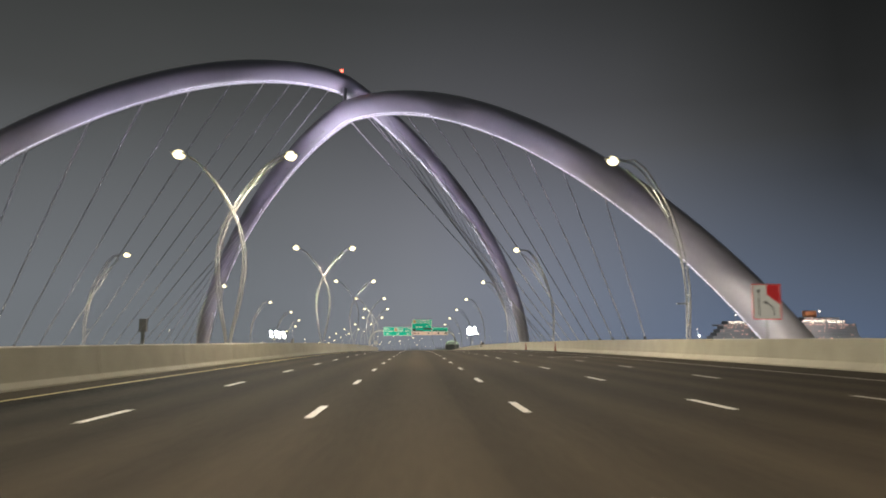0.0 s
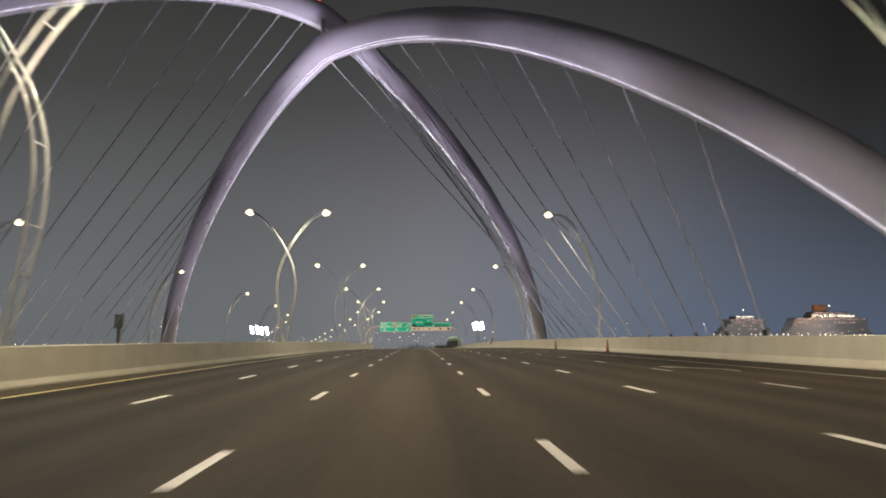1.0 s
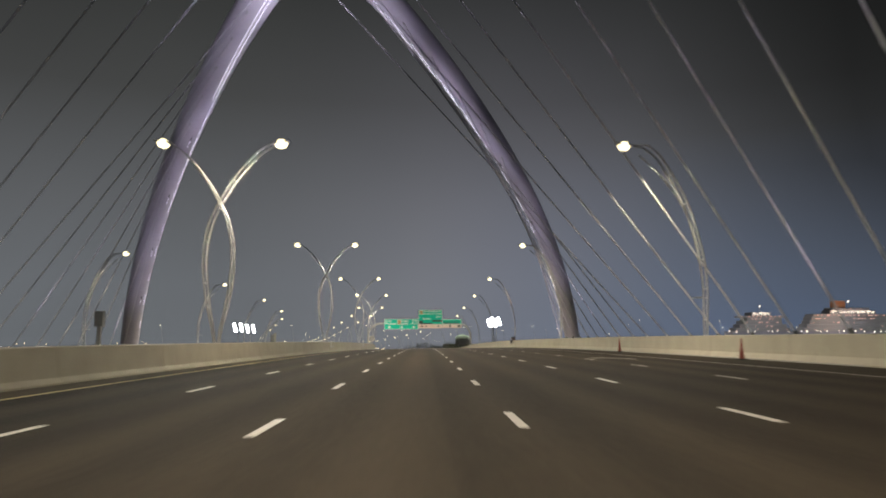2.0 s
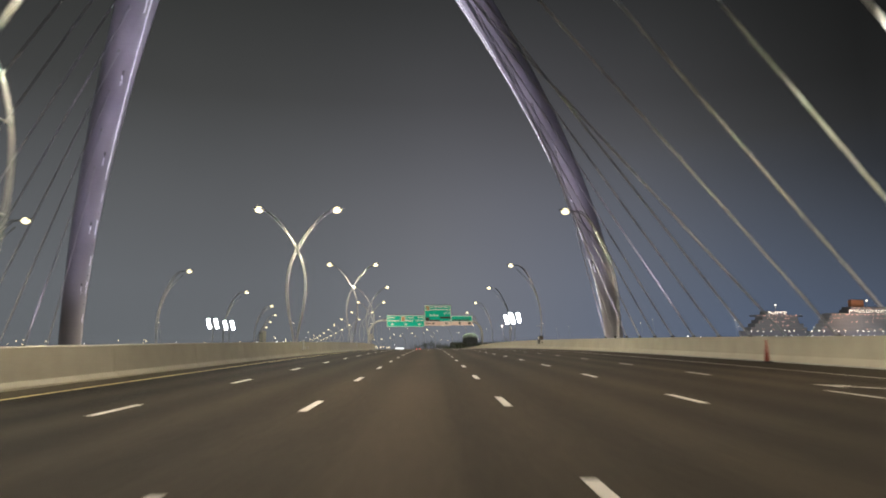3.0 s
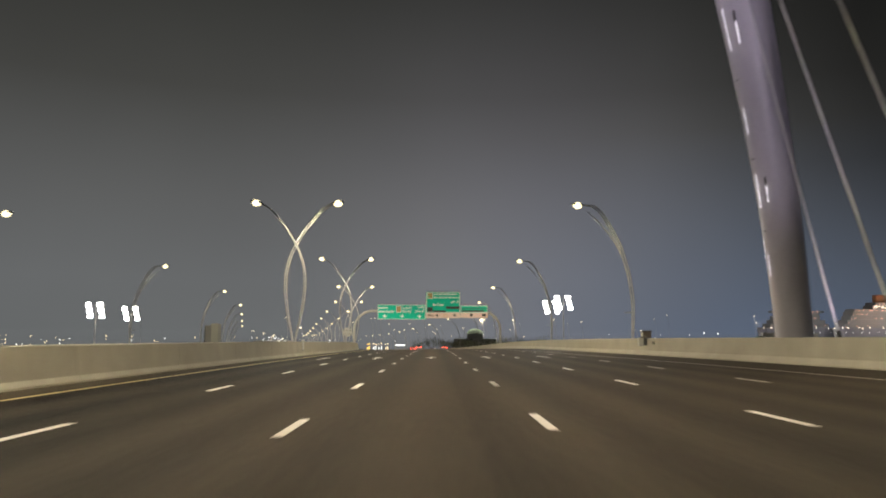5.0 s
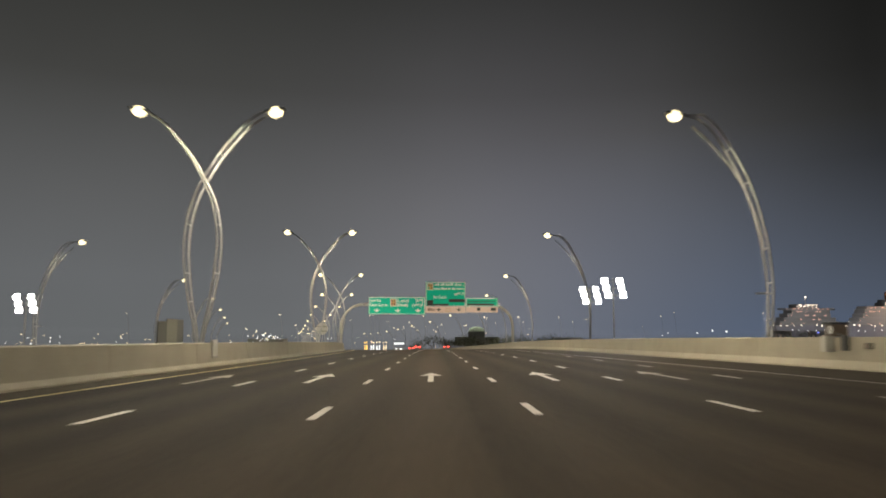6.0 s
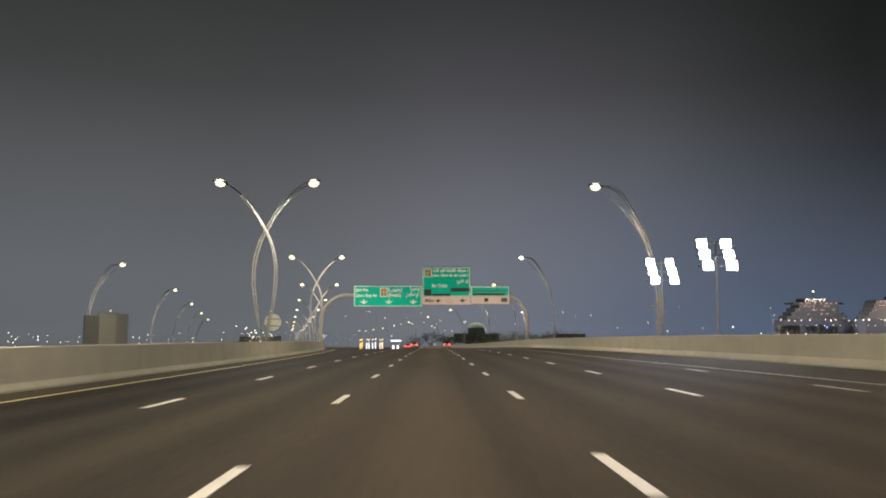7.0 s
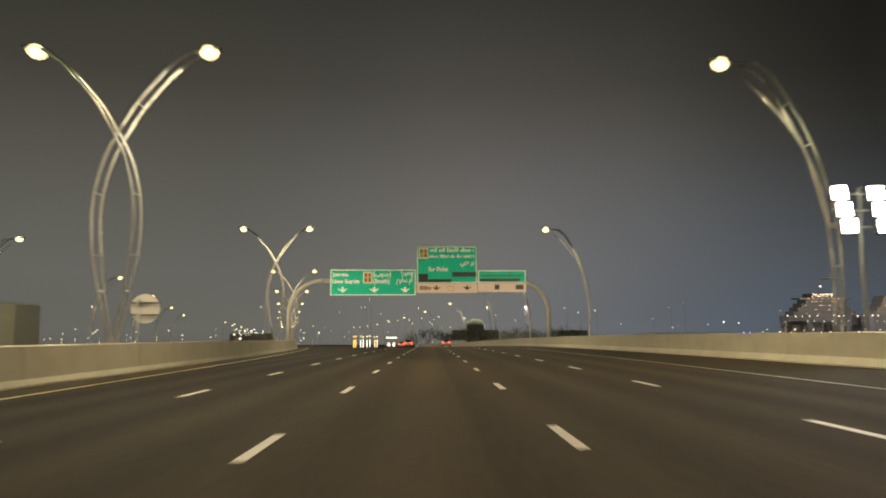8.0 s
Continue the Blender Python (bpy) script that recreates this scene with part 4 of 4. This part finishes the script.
# ---- cars ahead ----
def car(x, y, colour_mat):
    root = thing("car", "grey saloon car seen from behind with red tail lights on", "car", road_pose(x, y), "cars ahead")
    prof = [(-2.2, 0.35), (-2.25, 0.75), (-2.1, 0.98), (-1.5, 1.02), (-0.9, 1.42), (0.35, 1.45), (1.0, 1.0), (2.0, 0.85), (2.2, 0.6), (2.2, 0.35)]
    bm = bmesh.new()
    rings = []
    for sx, inset in ((-0.88, 0.12), (-0.80, 0.0), (0.80, 0.0), (0.88, 0.12)):
        rings.append([bm.verts.new((sx * (0.82 if z > 1.1 else 1.0), yy, z - (inset * 0.3 if z > 0.5 else 0))) for yy, z in prof])
    n = len(prof)
    for a, b in zip(rings, rings[1:]):
        for k in range(n):
            bm.faces.new((a[k], b[k], b[(k + 1) % n], a[(k + 1) % n]))
    bm.faces.new(rings[0])
    bm.faces.new(rings[-1][::-1])
    part("body", bm, colour_mat, root)
    bm = bmesh.new()
    bm.faces.new([bm.verts.new(p) for p in ((-0.62, -1.46, 1.06), (0.62, -1.46, 1.06), (0.54, -0.95, 1.40), (-0.54, -0.95, 1.40))])
    bmesh.ops.translate(bm, verts=bm.verts, vec=(0, -0.03, 0.03))
    part("rear_window", bm, CAR_GLASS, root)
    for s in (-1, 1):
        part("tail_light", boxed(s * 0.62 - 0.2, s * 0.62 + 0.2, -2.29, -2.2, 0.74, 0.92, bevel=0.02), TAIL, root, "lit red tail light")
        for wy in (-1.35, 1.35):
            bm = bmesh.new()
            bmesh.ops.create_cone(bm, cap_ends=True, segments=18, radius1=0.33, radius2=0.33, depth=0.22, matrix=Matrix.Translation((s * 0.78, wy, 0.33)) @ Matrix.Rotation(math.pi / 2, 4, "Y"))
            w = part("wheel", bm, RUBBER, root)
            bm = bmesh.new()
            bmesh.ops.create_cone(bm, cap_ends=True, segments=14, radius1=0.2, radius2=0.2, depth=0.24, matrix=Matrix.Translation((s * 0.78, wy, 0.33)) @ Matrix.Rotation(math.pi / 2, 4, "Y"))
            part("rim", bm, STEEL, w)
    bm = boxed(-0.26, 0.26, -2.275, -2.24, 0.56, 0.68)
    part("number_plate", bm, SIGN_WHITE, root)


car(-4.4, 345.0, CAR_PAINT)
car(3.4, 353.0, CAR_PAINT)
car(-7.3, 385.0, CAR_PAINT)

# ---- far shore: ships, buildings, lights ----
def ship(x, y, turn, length, decks, funnel, label):
    root = thing("ship", label, "ship", pose(x, y, GROUND, 0, 0, turn))
    half = length / 2
    bm = bmesh.new()
    plan = [(-half, 0), (-half + 4, 11), (half * 0.55, 14), (half * 0.85, 8), (half, 0), (half * 0.85, -8), (half * 0.55, -14), (-half + 4, -11)]
    lo = [bm.verts.new((px * 0.95, py * 0.8, -0.3)) for px, py in plan]
    hi = [bm.verts.new((px, py, 21.0)) for px, py in plan]
    n = len(plan)
    for k in range(n):
        bm.faces.new((lo[k], lo[(k + 1) % n], hi[(k + 1) % n], hi[k]))
    bm.faces.new(hi)
    bm.faces.new(lo[::-1])
    part("hull", bm, HULL, root)
    z = 21.0
    for x0, x1, h, lit in decks:
        d = part("deck_house", boxed(x0, x1, -9, 9, z, z + h, bevel=0.6), SHIP_WHITE, root)
        bm = bmesh.new()
        rnd = random.Random(int(z * 10))
        if lit > 0.5:
            # two full rows of lamps round the top deck
            for row, step in ((0.72, 2.1), (0.30, 2.9)):
                qx = x0 + 2
                while qx < x1 - 2:
                    if rnd.random() < 0.8:
                        box(bm, qx, qx + 0.9, -9.2, -8.9, z + h * row, z + h * row + 0.75)
                    qx += step * rnd.uniform(0.8, 1.3)
        else:
            # short runs of windows, far apart
            px = x0 + 2 + rnd.uniform(0, 5)
            while px < x1 - 6:
                if rnd.random() < 2.6 * lit:
                    box(bm, px, px + rnd.uniform(1.2, 4.0), -9.2, -8.9, z + h * 0.45, z + h * 0.45 + rnd.uniform(0.5, 0.8))
                px += rnd.uniform(4.0, 9.0)
        box(bm, x0 + 1, x0 + 1.6, -9.2, -8.9, z + 1, z + 1.6)
        tagged(part("window_lights", bm, SHIP_LIGHT if lit > 0.5 else SHIP_WINDOW, d, "row of lit windows"), kind="stuff")
        z += h
    if funnel is not None:
        part("funnel", boxed(funnel - 10, funnel + 10, -4, 4, z, z + 10, bevel=1.5), FUNNEL, root, "orange-red funnel")
    mx = (decks[-1][0] + decks[-1][1]) / 2 + 3
    part("mast", tubed([(mx, 0, z), (mx, 0, z + 9)], 0.5, 8), SHIP_WHITE, root)
    part("mast_light", boxed(mx - 0.6, mx + 0.6, -1.2, 0.2, z + 8.4, z + 9.8, bevel=0.3), SHIP_LIGHT, root)
    return root


ship(480, 1095, 8, 110, [(-44, 40, 5.0, 0.12), (-38, 35, 5.0, 0.16), (-33, 28, 5.0, 0.25), (-27, 27, 4.5, 0.16), (-35, 34, 2.4, 0.36), (-19, 11, 5.0, 0.62)], None, "moored ship with rows of lit decks on the far quay")
ship(596, 1085, 10, 160, [(-72, 70, 5.0, 0.10), (-68, 66, 5.0, 0.10), (-63, 64, 5.0, 0.12), (-60, 63, 5.5, 0.14), (-57, 62, 3.6, 0.42), (-30, 44, 5.0, 0.62), (-26, 34, 4.0, 0.25)], -10, "long moored passenger ship with an orange funnel and lit decks")


def far_lamp(x, y, h, s):
    root = thing("far_street_lamp", "distant street lamp on a thin pole, lit", "street lamp", pose(x, y, GROUND + 0.1), "far street lamps")
    part("pole", tubed(spline([(0, 0, 0), (0.2 * s, 0, h * 0.6), (-1.5 * s, 0, h)], 5), 0.10, 6), STEEL, root)
    part("lens", boxed(-2.1 if s > 0 else 1.5, -1.5 if s > 0 else 2.1, -0.25, 0.25, h - 0.2, h + 0.2, bevel=0.08), FAR_LENS, root)


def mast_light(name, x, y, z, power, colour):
    """A light for the far scene on a lamp mast, just below the lens; most are added fill."""
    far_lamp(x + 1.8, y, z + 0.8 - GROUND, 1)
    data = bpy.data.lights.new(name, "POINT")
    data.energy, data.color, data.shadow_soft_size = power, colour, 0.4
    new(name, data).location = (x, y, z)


# added lights that lift the ships towards the haze behind them
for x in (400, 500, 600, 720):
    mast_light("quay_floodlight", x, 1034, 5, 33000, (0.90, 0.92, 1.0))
# warm light added for the orange upper decks
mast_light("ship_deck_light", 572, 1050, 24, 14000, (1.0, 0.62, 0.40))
# added masts, to lift the dark far buildings
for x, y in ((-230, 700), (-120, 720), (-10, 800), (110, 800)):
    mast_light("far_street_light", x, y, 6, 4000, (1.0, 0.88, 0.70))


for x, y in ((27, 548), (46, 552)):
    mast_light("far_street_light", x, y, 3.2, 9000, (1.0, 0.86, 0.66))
# added masts, to lift the dark end of the road
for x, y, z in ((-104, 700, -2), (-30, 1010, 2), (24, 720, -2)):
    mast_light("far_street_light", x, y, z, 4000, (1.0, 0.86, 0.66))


def lights(name, label, pts, mat):
    """Far points of light, each a small lantern."""
    bm = bmesh.new()
    for x, y, z, r in pts:
        bmesh.ops.create_icosphere(bm, subdivisions=1, radius=r, matrix=Matrix.Translation((x, y, z)))
    ob = new(name, to_mesh(bm, name, mat))
    return tagged(ob, label, "city lights", kind="stuff")


rnd = random.Random(7)
quay = [(414 + 10.0 * k + rnd.uniform(-2, 2), 1050 + rnd.uniform(-8, 8), 0.5 + rnd.uniform(-0.6, 0.6), rnd.uniform(0.5, 0.8)) for k in range(23)]
lights("quay_lights", "row of warm white lamps along the far quay", quay, SHIP_LIGHT)
low_q = [(380 + 9.5 * k + rnd.uniform(-4, 4), 1035 + rnd.uniform(-10, 10), -17 + rnd.uniform(-1.5, 2), rnd.uniform(0.4, 0.65)) for k in range(34)]
lights("quay_lights", "low row of small lamps at the water's edge", low_q, SHIP_LIGHT)
mid_q = [(436 + 10.2 * k + rnd.uniform(-2, 2), 1046 + rnd.uniform(-4, 4), -5.6 + rnd.uniform(-0.5, 0.5), rnd.uniform(0.35, 0.6)) for k in range(20)]
lights("quay_lights", "row of small white lamps below the quay lamps", mid_q, CITY_WHITE)
bm = bmesh.new()
box(bm, 255, 900, 1028, 1075, GROUND - 0.3, GROUND + 0.5, bevel=0.1)
quay_ob = new("quay", to_mesh(bm, "quay", DECK))
tagged(quay_ob, "low concrete quay on the far side of the harbour", "quay", kind="structure")


def pavilion(x, y, w, h):
    """A low hall on the quay with arched openings that go into it."""
    root = thing("quay_pavilion", "pale low pavilion with arched openings on the far quay", "building", pose(x, y, GROUND + 0.5), "quay pavilions")
    n = 4
    bay = w / n
    for k in range(n + 1):
        part("pier", boxed(-w / 2 + k * bay - 0.8, -w / 2 + k * bay + 0.8, -3, 3, 0, h * 0.62, bevel=0.1), BUILD, root)
    for k in range(n):
        cx, r = -w / 2 + (k + 0.5) * bay, bay / 2 - 0.8
        bm = bmesh.new()
        arc = [(cx + r * math.cos(a), h * 0.62 + r * 0.8 * math.sin(a)) for a in (math.pi * i / 8 for i in range(9))]
        prof = arc + [(cx - bay / 2, h * 0.62), (cx - bay / 2, h), (cx + bay / 2, h), (cx + bay / 2, h * 0.62)]
        f = [bm.verts.new((px, -3, pz)) for px, pz in prof]
        b = [bm.verts.new((px, 3, pz)) for px, pz in prof]
        m_ = len(prof)
        bm.faces.new(f)
        bm.faces.new(b[::-1])
        for i in range(m_):
            bm.faces.new((f[i], b[i], b[(i + 1) % m_], f[(i + 1) % m_]))
        part("arch_bay", bm, BUILD, root)
    part("roof", boxed(-w / 2 - 0.6, w / 2 + 0.6, -3.6, 3.6, h, h + 0.7, bevel=0.15), BUILD, root)


pavilion(419, 1038, 23, 13.5)
pavilion(465, 1038, 23, 13.0)


def spread(n, az0, az1, d0, d1, z0, z1, r0, r1):
    out = []
    for _ in range(n):
        a, d = radians(rnd.uniform(az0, az1)), rnd.uniform(d0, d1)
        out.append((d * math.sin(a), 194 + d * math.cos(a), rnd.uniform(z0, z1), rnd.uniform(r0, r1) * 0.52 * d / 700))
    return out


lights("city_lights", "scattered warm street lights of the far city", spread(34, -34, -9, 500, 1100, -19, -12, 0.55, 1.0) + spread(10, -11, 8, 560, 1000, -17, -6, 0.5, 0.8), CITY_WARM)
lights("city_lights", "scattered white lights of the far city", spread(20, -34, -8, 500, 1000, -19.5, -14, 0.6, 1.1) + spread(16, -14.6, -12.6, 560, 660, -14.5, -10.5, 0.7, 1.2) + spread(8, -12, 20, 560, 900, -18, -8, 0.5, 0.8), CITY_WHITE)
lights("city_lights", "small greenish lights on far buildings", spread(22, -14, -6, 600, 900, -19, -12, 0.5, 0.8), CITY_GREEN)
lights("city_lights", "white lamps on the harbour edge", [(335, 1036, -6.5, 0.9), (352, 1036, -7.5, 0.8), (318, 1040, -9, 0.5)], CITY_WHITE)
lights("city_lights", "few blue lights near the quay", [(300, 900, -16, 0.9), (455, 1020, -8, 0.9), (306, 900, -16, 0.7)], CITY_BLUE)


for k in range(9):
    far_lamp(-62 - 9 * k - 0.4 * k * k, 430 + 42 * k, 13 + 0.4 * k, 1 if k % 2 else -1)
for x, y, h in ((401, 1040, 35), (275, 1036, 31), (292, 1040, 36)):
    far_lamp(x, y, h, 1)
# lamp masts of the streets at the foot of the bridge: direction, height over the eye, both at unit distance
for k, (u, v) in enumerate(((-0.123, 0.007), (-0.094, 0.013), (-0.089, 0.013), (-0.083, 0.024), (-0.068, 0.005), (-0.059, -0.004), (-0.045, -0.004), (-0.030, -0.003),
                            (-0.013, -0.001), (-0.002, -0.007), (0.004, -0.003), (0.010, 0.001), (0.043, -0.001), (0.076, 0.011), (0.087, 0.003), (0.127, 0.005),
                            (0.114, -0.004), (0.200, 0.006), (0.222, 0.009), (0.300, -0.002))):
    d = 610 + 17 * (k * 7 % 9)
    far_lamp(0.15 + d * u + 1.8, 194 + d, d * v - 0.9 - GROUND, 1)


# small lit kiosk beside the way down
kiosk = thing("lit_kiosk", "small flat-roofed kiosk with a glowing white fascia", "kiosk", pose(-26, 690, GROUND + 0.1))
part("roof", boxed(-4.2, 4.2, -3, 3, 6.2, 6.7, bevel=0.1), BUILD, kiosk)
part("fascia", boxed(-3.6, 3.6, -3.2, -3.0, 5.9, 6.7, bevel=0.05), CITY_WHITE, kiosk, "glowing white fascia")
for x in (-3.6, 3.6):
    for y in (-2.5, 2.5):
        part("post", boxed(x - 0.15, x + 0.15, y - 0.15, y + 0.15, 0, 6.2), STEEL, kiosk)
# glowing panes stand in for the fascia light reflected below
for x in (-1.8, 1.4):
    part("lit_pane", boxed(x - 0.6, x + 0.6, -1.1, -0.95, 0.6, 2.9, bevel=0.03), CITY_WHITE, kiosk, "glowing pane imitating reflected light")
part("counter", boxed(-3.0, 3.0, -0.9, 2.6, 0, 3.2, bevel=0.1), BUILD, kiosk)


# lamps where the road reaches the land; glowing bars stand in for their reflections
portal = thing("lit_portal", "row of lamps over glowing bars that imitate their reflections", "portal", pose(-39.5, 650, zr(650) - 0.1))
for k, (px, mat) in enumerate(((-7.6, CITY_AMBER), (-6.4, CITY_AMBER), (-3.4, CITY_WHITE), (-1.9, CITY_WHITE), (0.4, CITY_WHITE), (2.2, CITY_WHITE), (5.2, CITY_WARM), (6.6, CITY_WARM))):
    part("pillar", boxed(px - 0.22, px + 0.22, -0.2, 0.2, 0.0, 4.3 + 0.5 * (k % 2), bevel=0.08), mat, portal, "glowing bar imitating a lamp reflection")
    part("cap_lamp", boxed(px - 0.35, px + 0.35, -0.3, 0.3, 6.0 + 0.3 * (k % 3), 6.6 + 0.3 * (k % 3), bevel=0.15), CITY_WARM if k > 1 else CITY_AMBER, portal)
    part("stem", boxed(px - 0.08, px + 0.08, -0.08, 0.08, 4.2, 6.2 + 0.3 * (k % 3)), STEEL, portal)

HALL = material("dark_hall_cladding", (0.34, 0.34, 0.31), rough=0.6, scale=0.3, vary=0.2)
dome = thing("dome_hall", "low hall with a shallow dome of lit pale ribs", "building", pose(50.0, 1030, GROUND - 0.3))
part("hall", boxed(-26, 26, -8, 8, 0, 6.0, bevel=0.4), HALL, dome)
part("drum", boxed(-9.6, 9.6, -7, 7, 6.0, 12.5, bevel=0.4), HALL, dome)
bm = bmesh.new()
bmesh.ops.create_uvsphere(bm, u_segments=24, v_segments=12, radius=1, matrix=Matrix.LocRotScale((0, 0, 12.5), None, (9.4, 7.5, 5.2)))
part("dome", bm, HALL, dome, smooth=True)
for k in range(-4, 5):
    rib = [(9.6 * math.sin(0.33 * k * math.cos(e)) / 0.97 * (0.55 + 0.45 * math.cos(e)), -7.7 * math.cos(e) * math.cos(0.2 * k), 12.5 + 5.5 * math.sin(e)) for e in (0.0, 0.35, 0.7, 1.05, 1.4)]
    part("rib", tubed(rib, 0.24, 6), CITY_GREEN, dome, "lit pale green rib")


def building(x, y, w, d, h, seed, lit=0.25):
    root = thing("building", "dark distant block with a few lit windows", "building", pose(x, y, GROUND + 0.1), "far buildings")
    part("wall", boxed(-w / 2, w / 2, -d / 2, d / 2, 0, h, bevel=0.2), BUILD, root)
    part("parapet", boxed(-w / 2 - 0.2, w / 2 + 0.2, -d / 2 - 0.2, d / 2 + 0.2, h, h + 0.8), BUILD, root)
    r = random.Random(seed)
    for fz in range(int(h / 3.6)):
        for fx in range(int(w / 4)):
            if r.random() < lit:
                part("window", boxed(-w / 2 + 1 + 4 * fx, -w / 2 + 2.6 + 4 * fx, -d / 2 - 0.12, -d / 2 + 0.02, 1.2 + 3.6 * fz, 2.6 + 3.6 * fz), WINDOW_GLOW, root, "lit window")


for i, (x, y, w, d, h) in enumerate(((-160, 860, 34, 20, 5), (150, 980, 30, 18, 5))):
    building(x, y, w, d, h, 40 + i, 0.12)

# dark service structures on the far left edge
bs = thing("board_screen", "tall screen of dull olive boards along the opposite deck edge", "screen", pose(-44.8, 275, zr(275)))
for (x0, y0), (x1, y1), mat, top in (((0.9, -11.5), (0.72, -7.1), BOARD_DARK, 4.6), ((0.7, -7.0), (0.02, -0.05), BOARD, 5.0), ((0.0, 0.0), (-1.8, 8.5), BOARD_DARK, 4.9)):
    run = math.hypot(x1 - x0, y1 - y0)
    at = Matrix.Translation((x0, y0, 0)) @ Matrix.Rotation(math.atan2(y1 - y0, x1 - x0), 4, "Z")
    part("board", boxed(0, run, -0.05, 0.05, -0.3, top, bevel=0.02), mat, bs, at=at)
    part("top_rail", boxed(0, run, -0.08, 0.08, top, top + 0.1, bevel=0.02), DARK_STEEL, bs, at=at)
    for q in (0.3, run - 0.3):
        part("post", tubed([(q, 0.12, -2.0), (q, 0.12, top - 0.2)], 0.08, 8), STEEL, bs, at=at)
tw = thing("signal_mast", "grey boxy mast standing beyond the opposite carriageway", "mast", pose(-107.2, 296, GROUND))
part("column", boxed(-0.6, 0.6, -0.5, 0.5, 0, 23.5, bevel=0.05), SIGN_BACK, tw)
part("cabinet", boxed(-1.4, 1.4, -1.0, 1.0, 23.5, 28.6, bevel=0.1), SIGN_BACK, tw)

# trees on the slope beside the way down
LEAF = material("dark_foliage", (0.085, 0.095, 0.055), rough=0.7, scale=0.5, vary=0.4, fine=4.0)
BARK = material("bark", (0.10, 0.08, 0.06), rough=0.85, scale=2.0, vary=0.3)


def tree(x, y, h, seed):
    r = random.Random(seed)
    root = thing("tree", "dark leafy roadside tree at night", "tree", pose(x, y, GROUND + (0.5 if x > 400 else 0.1)), "roadside trees")
    bm = bmesh.new()
    tube(bm, [(0, 0, 0), (0.1, 0.05, h * 0.3), (0.25, 0.1, h * 0.55)], lambda u: 0.28 - 0.16 * u, 8)
    tips = []
    for k in range(6):
        a = k * 1.05 + r.uniform(-0.3, 0.3)
        tip = Vector((math.cos(a) * h * 0.28, math.sin(a) * h * 0.28, h * r.uniform(0.6, 0.85)))
        tube(bm, [(0.15, 0.08, h * r.uniform(0.3, 0.5)), tip * 0.6 + Vector((0, 0, h * 0.2)), tip], lambda u: 0.12 - 0.09 * u, 6)
        tips.append(tip)
    part("trunk", bm, BARK, root)
    verts, faces = [], []
    for k in range(420):
        c = tips[k % 6] + Vector((r.gauss(0, 1), r.gauss(0, 1), r.gauss(0.2, 0.7))) * h * 0.13
        u = Vector((r.uniform(-1, 1), r.uniform(-1, 1), r.uniform(-1, 1))).normalized()
        w = u.cross(Vector((r.uniform(-1, 1), r.uniform(-1, 1), r.uniform(-1, 1)))).normalized()
        s = r.uniform(0.22, 0.5)
        b0 = len(verts)
        verts += [c + u * s, c + w * s * 0.6, c - u * s, c - w * s * 0.6]
        faces.append((b0, b0 + 1, b0 + 2, b0 + 3))
    me = bpy.data.meshes.new("crown")
    me.from_pydata(verts, [], faces)
    me.materials.append(LEAF)
    ob = new("crown", me)
    ob.parent = root


for i in range(14):
    tree(-10 + 6.4 * i + (i * 37 % 5), 560 + 9 * (i * 53 % 7), 11.5 + 0.16 * i + (i * 29 % 3), 90 + i)
for x, h in ((441, 16), (447, 14), (404, 12), (618, 15), (632, 17), (646, 13)):
    tree(x, 1036, h, int(x))
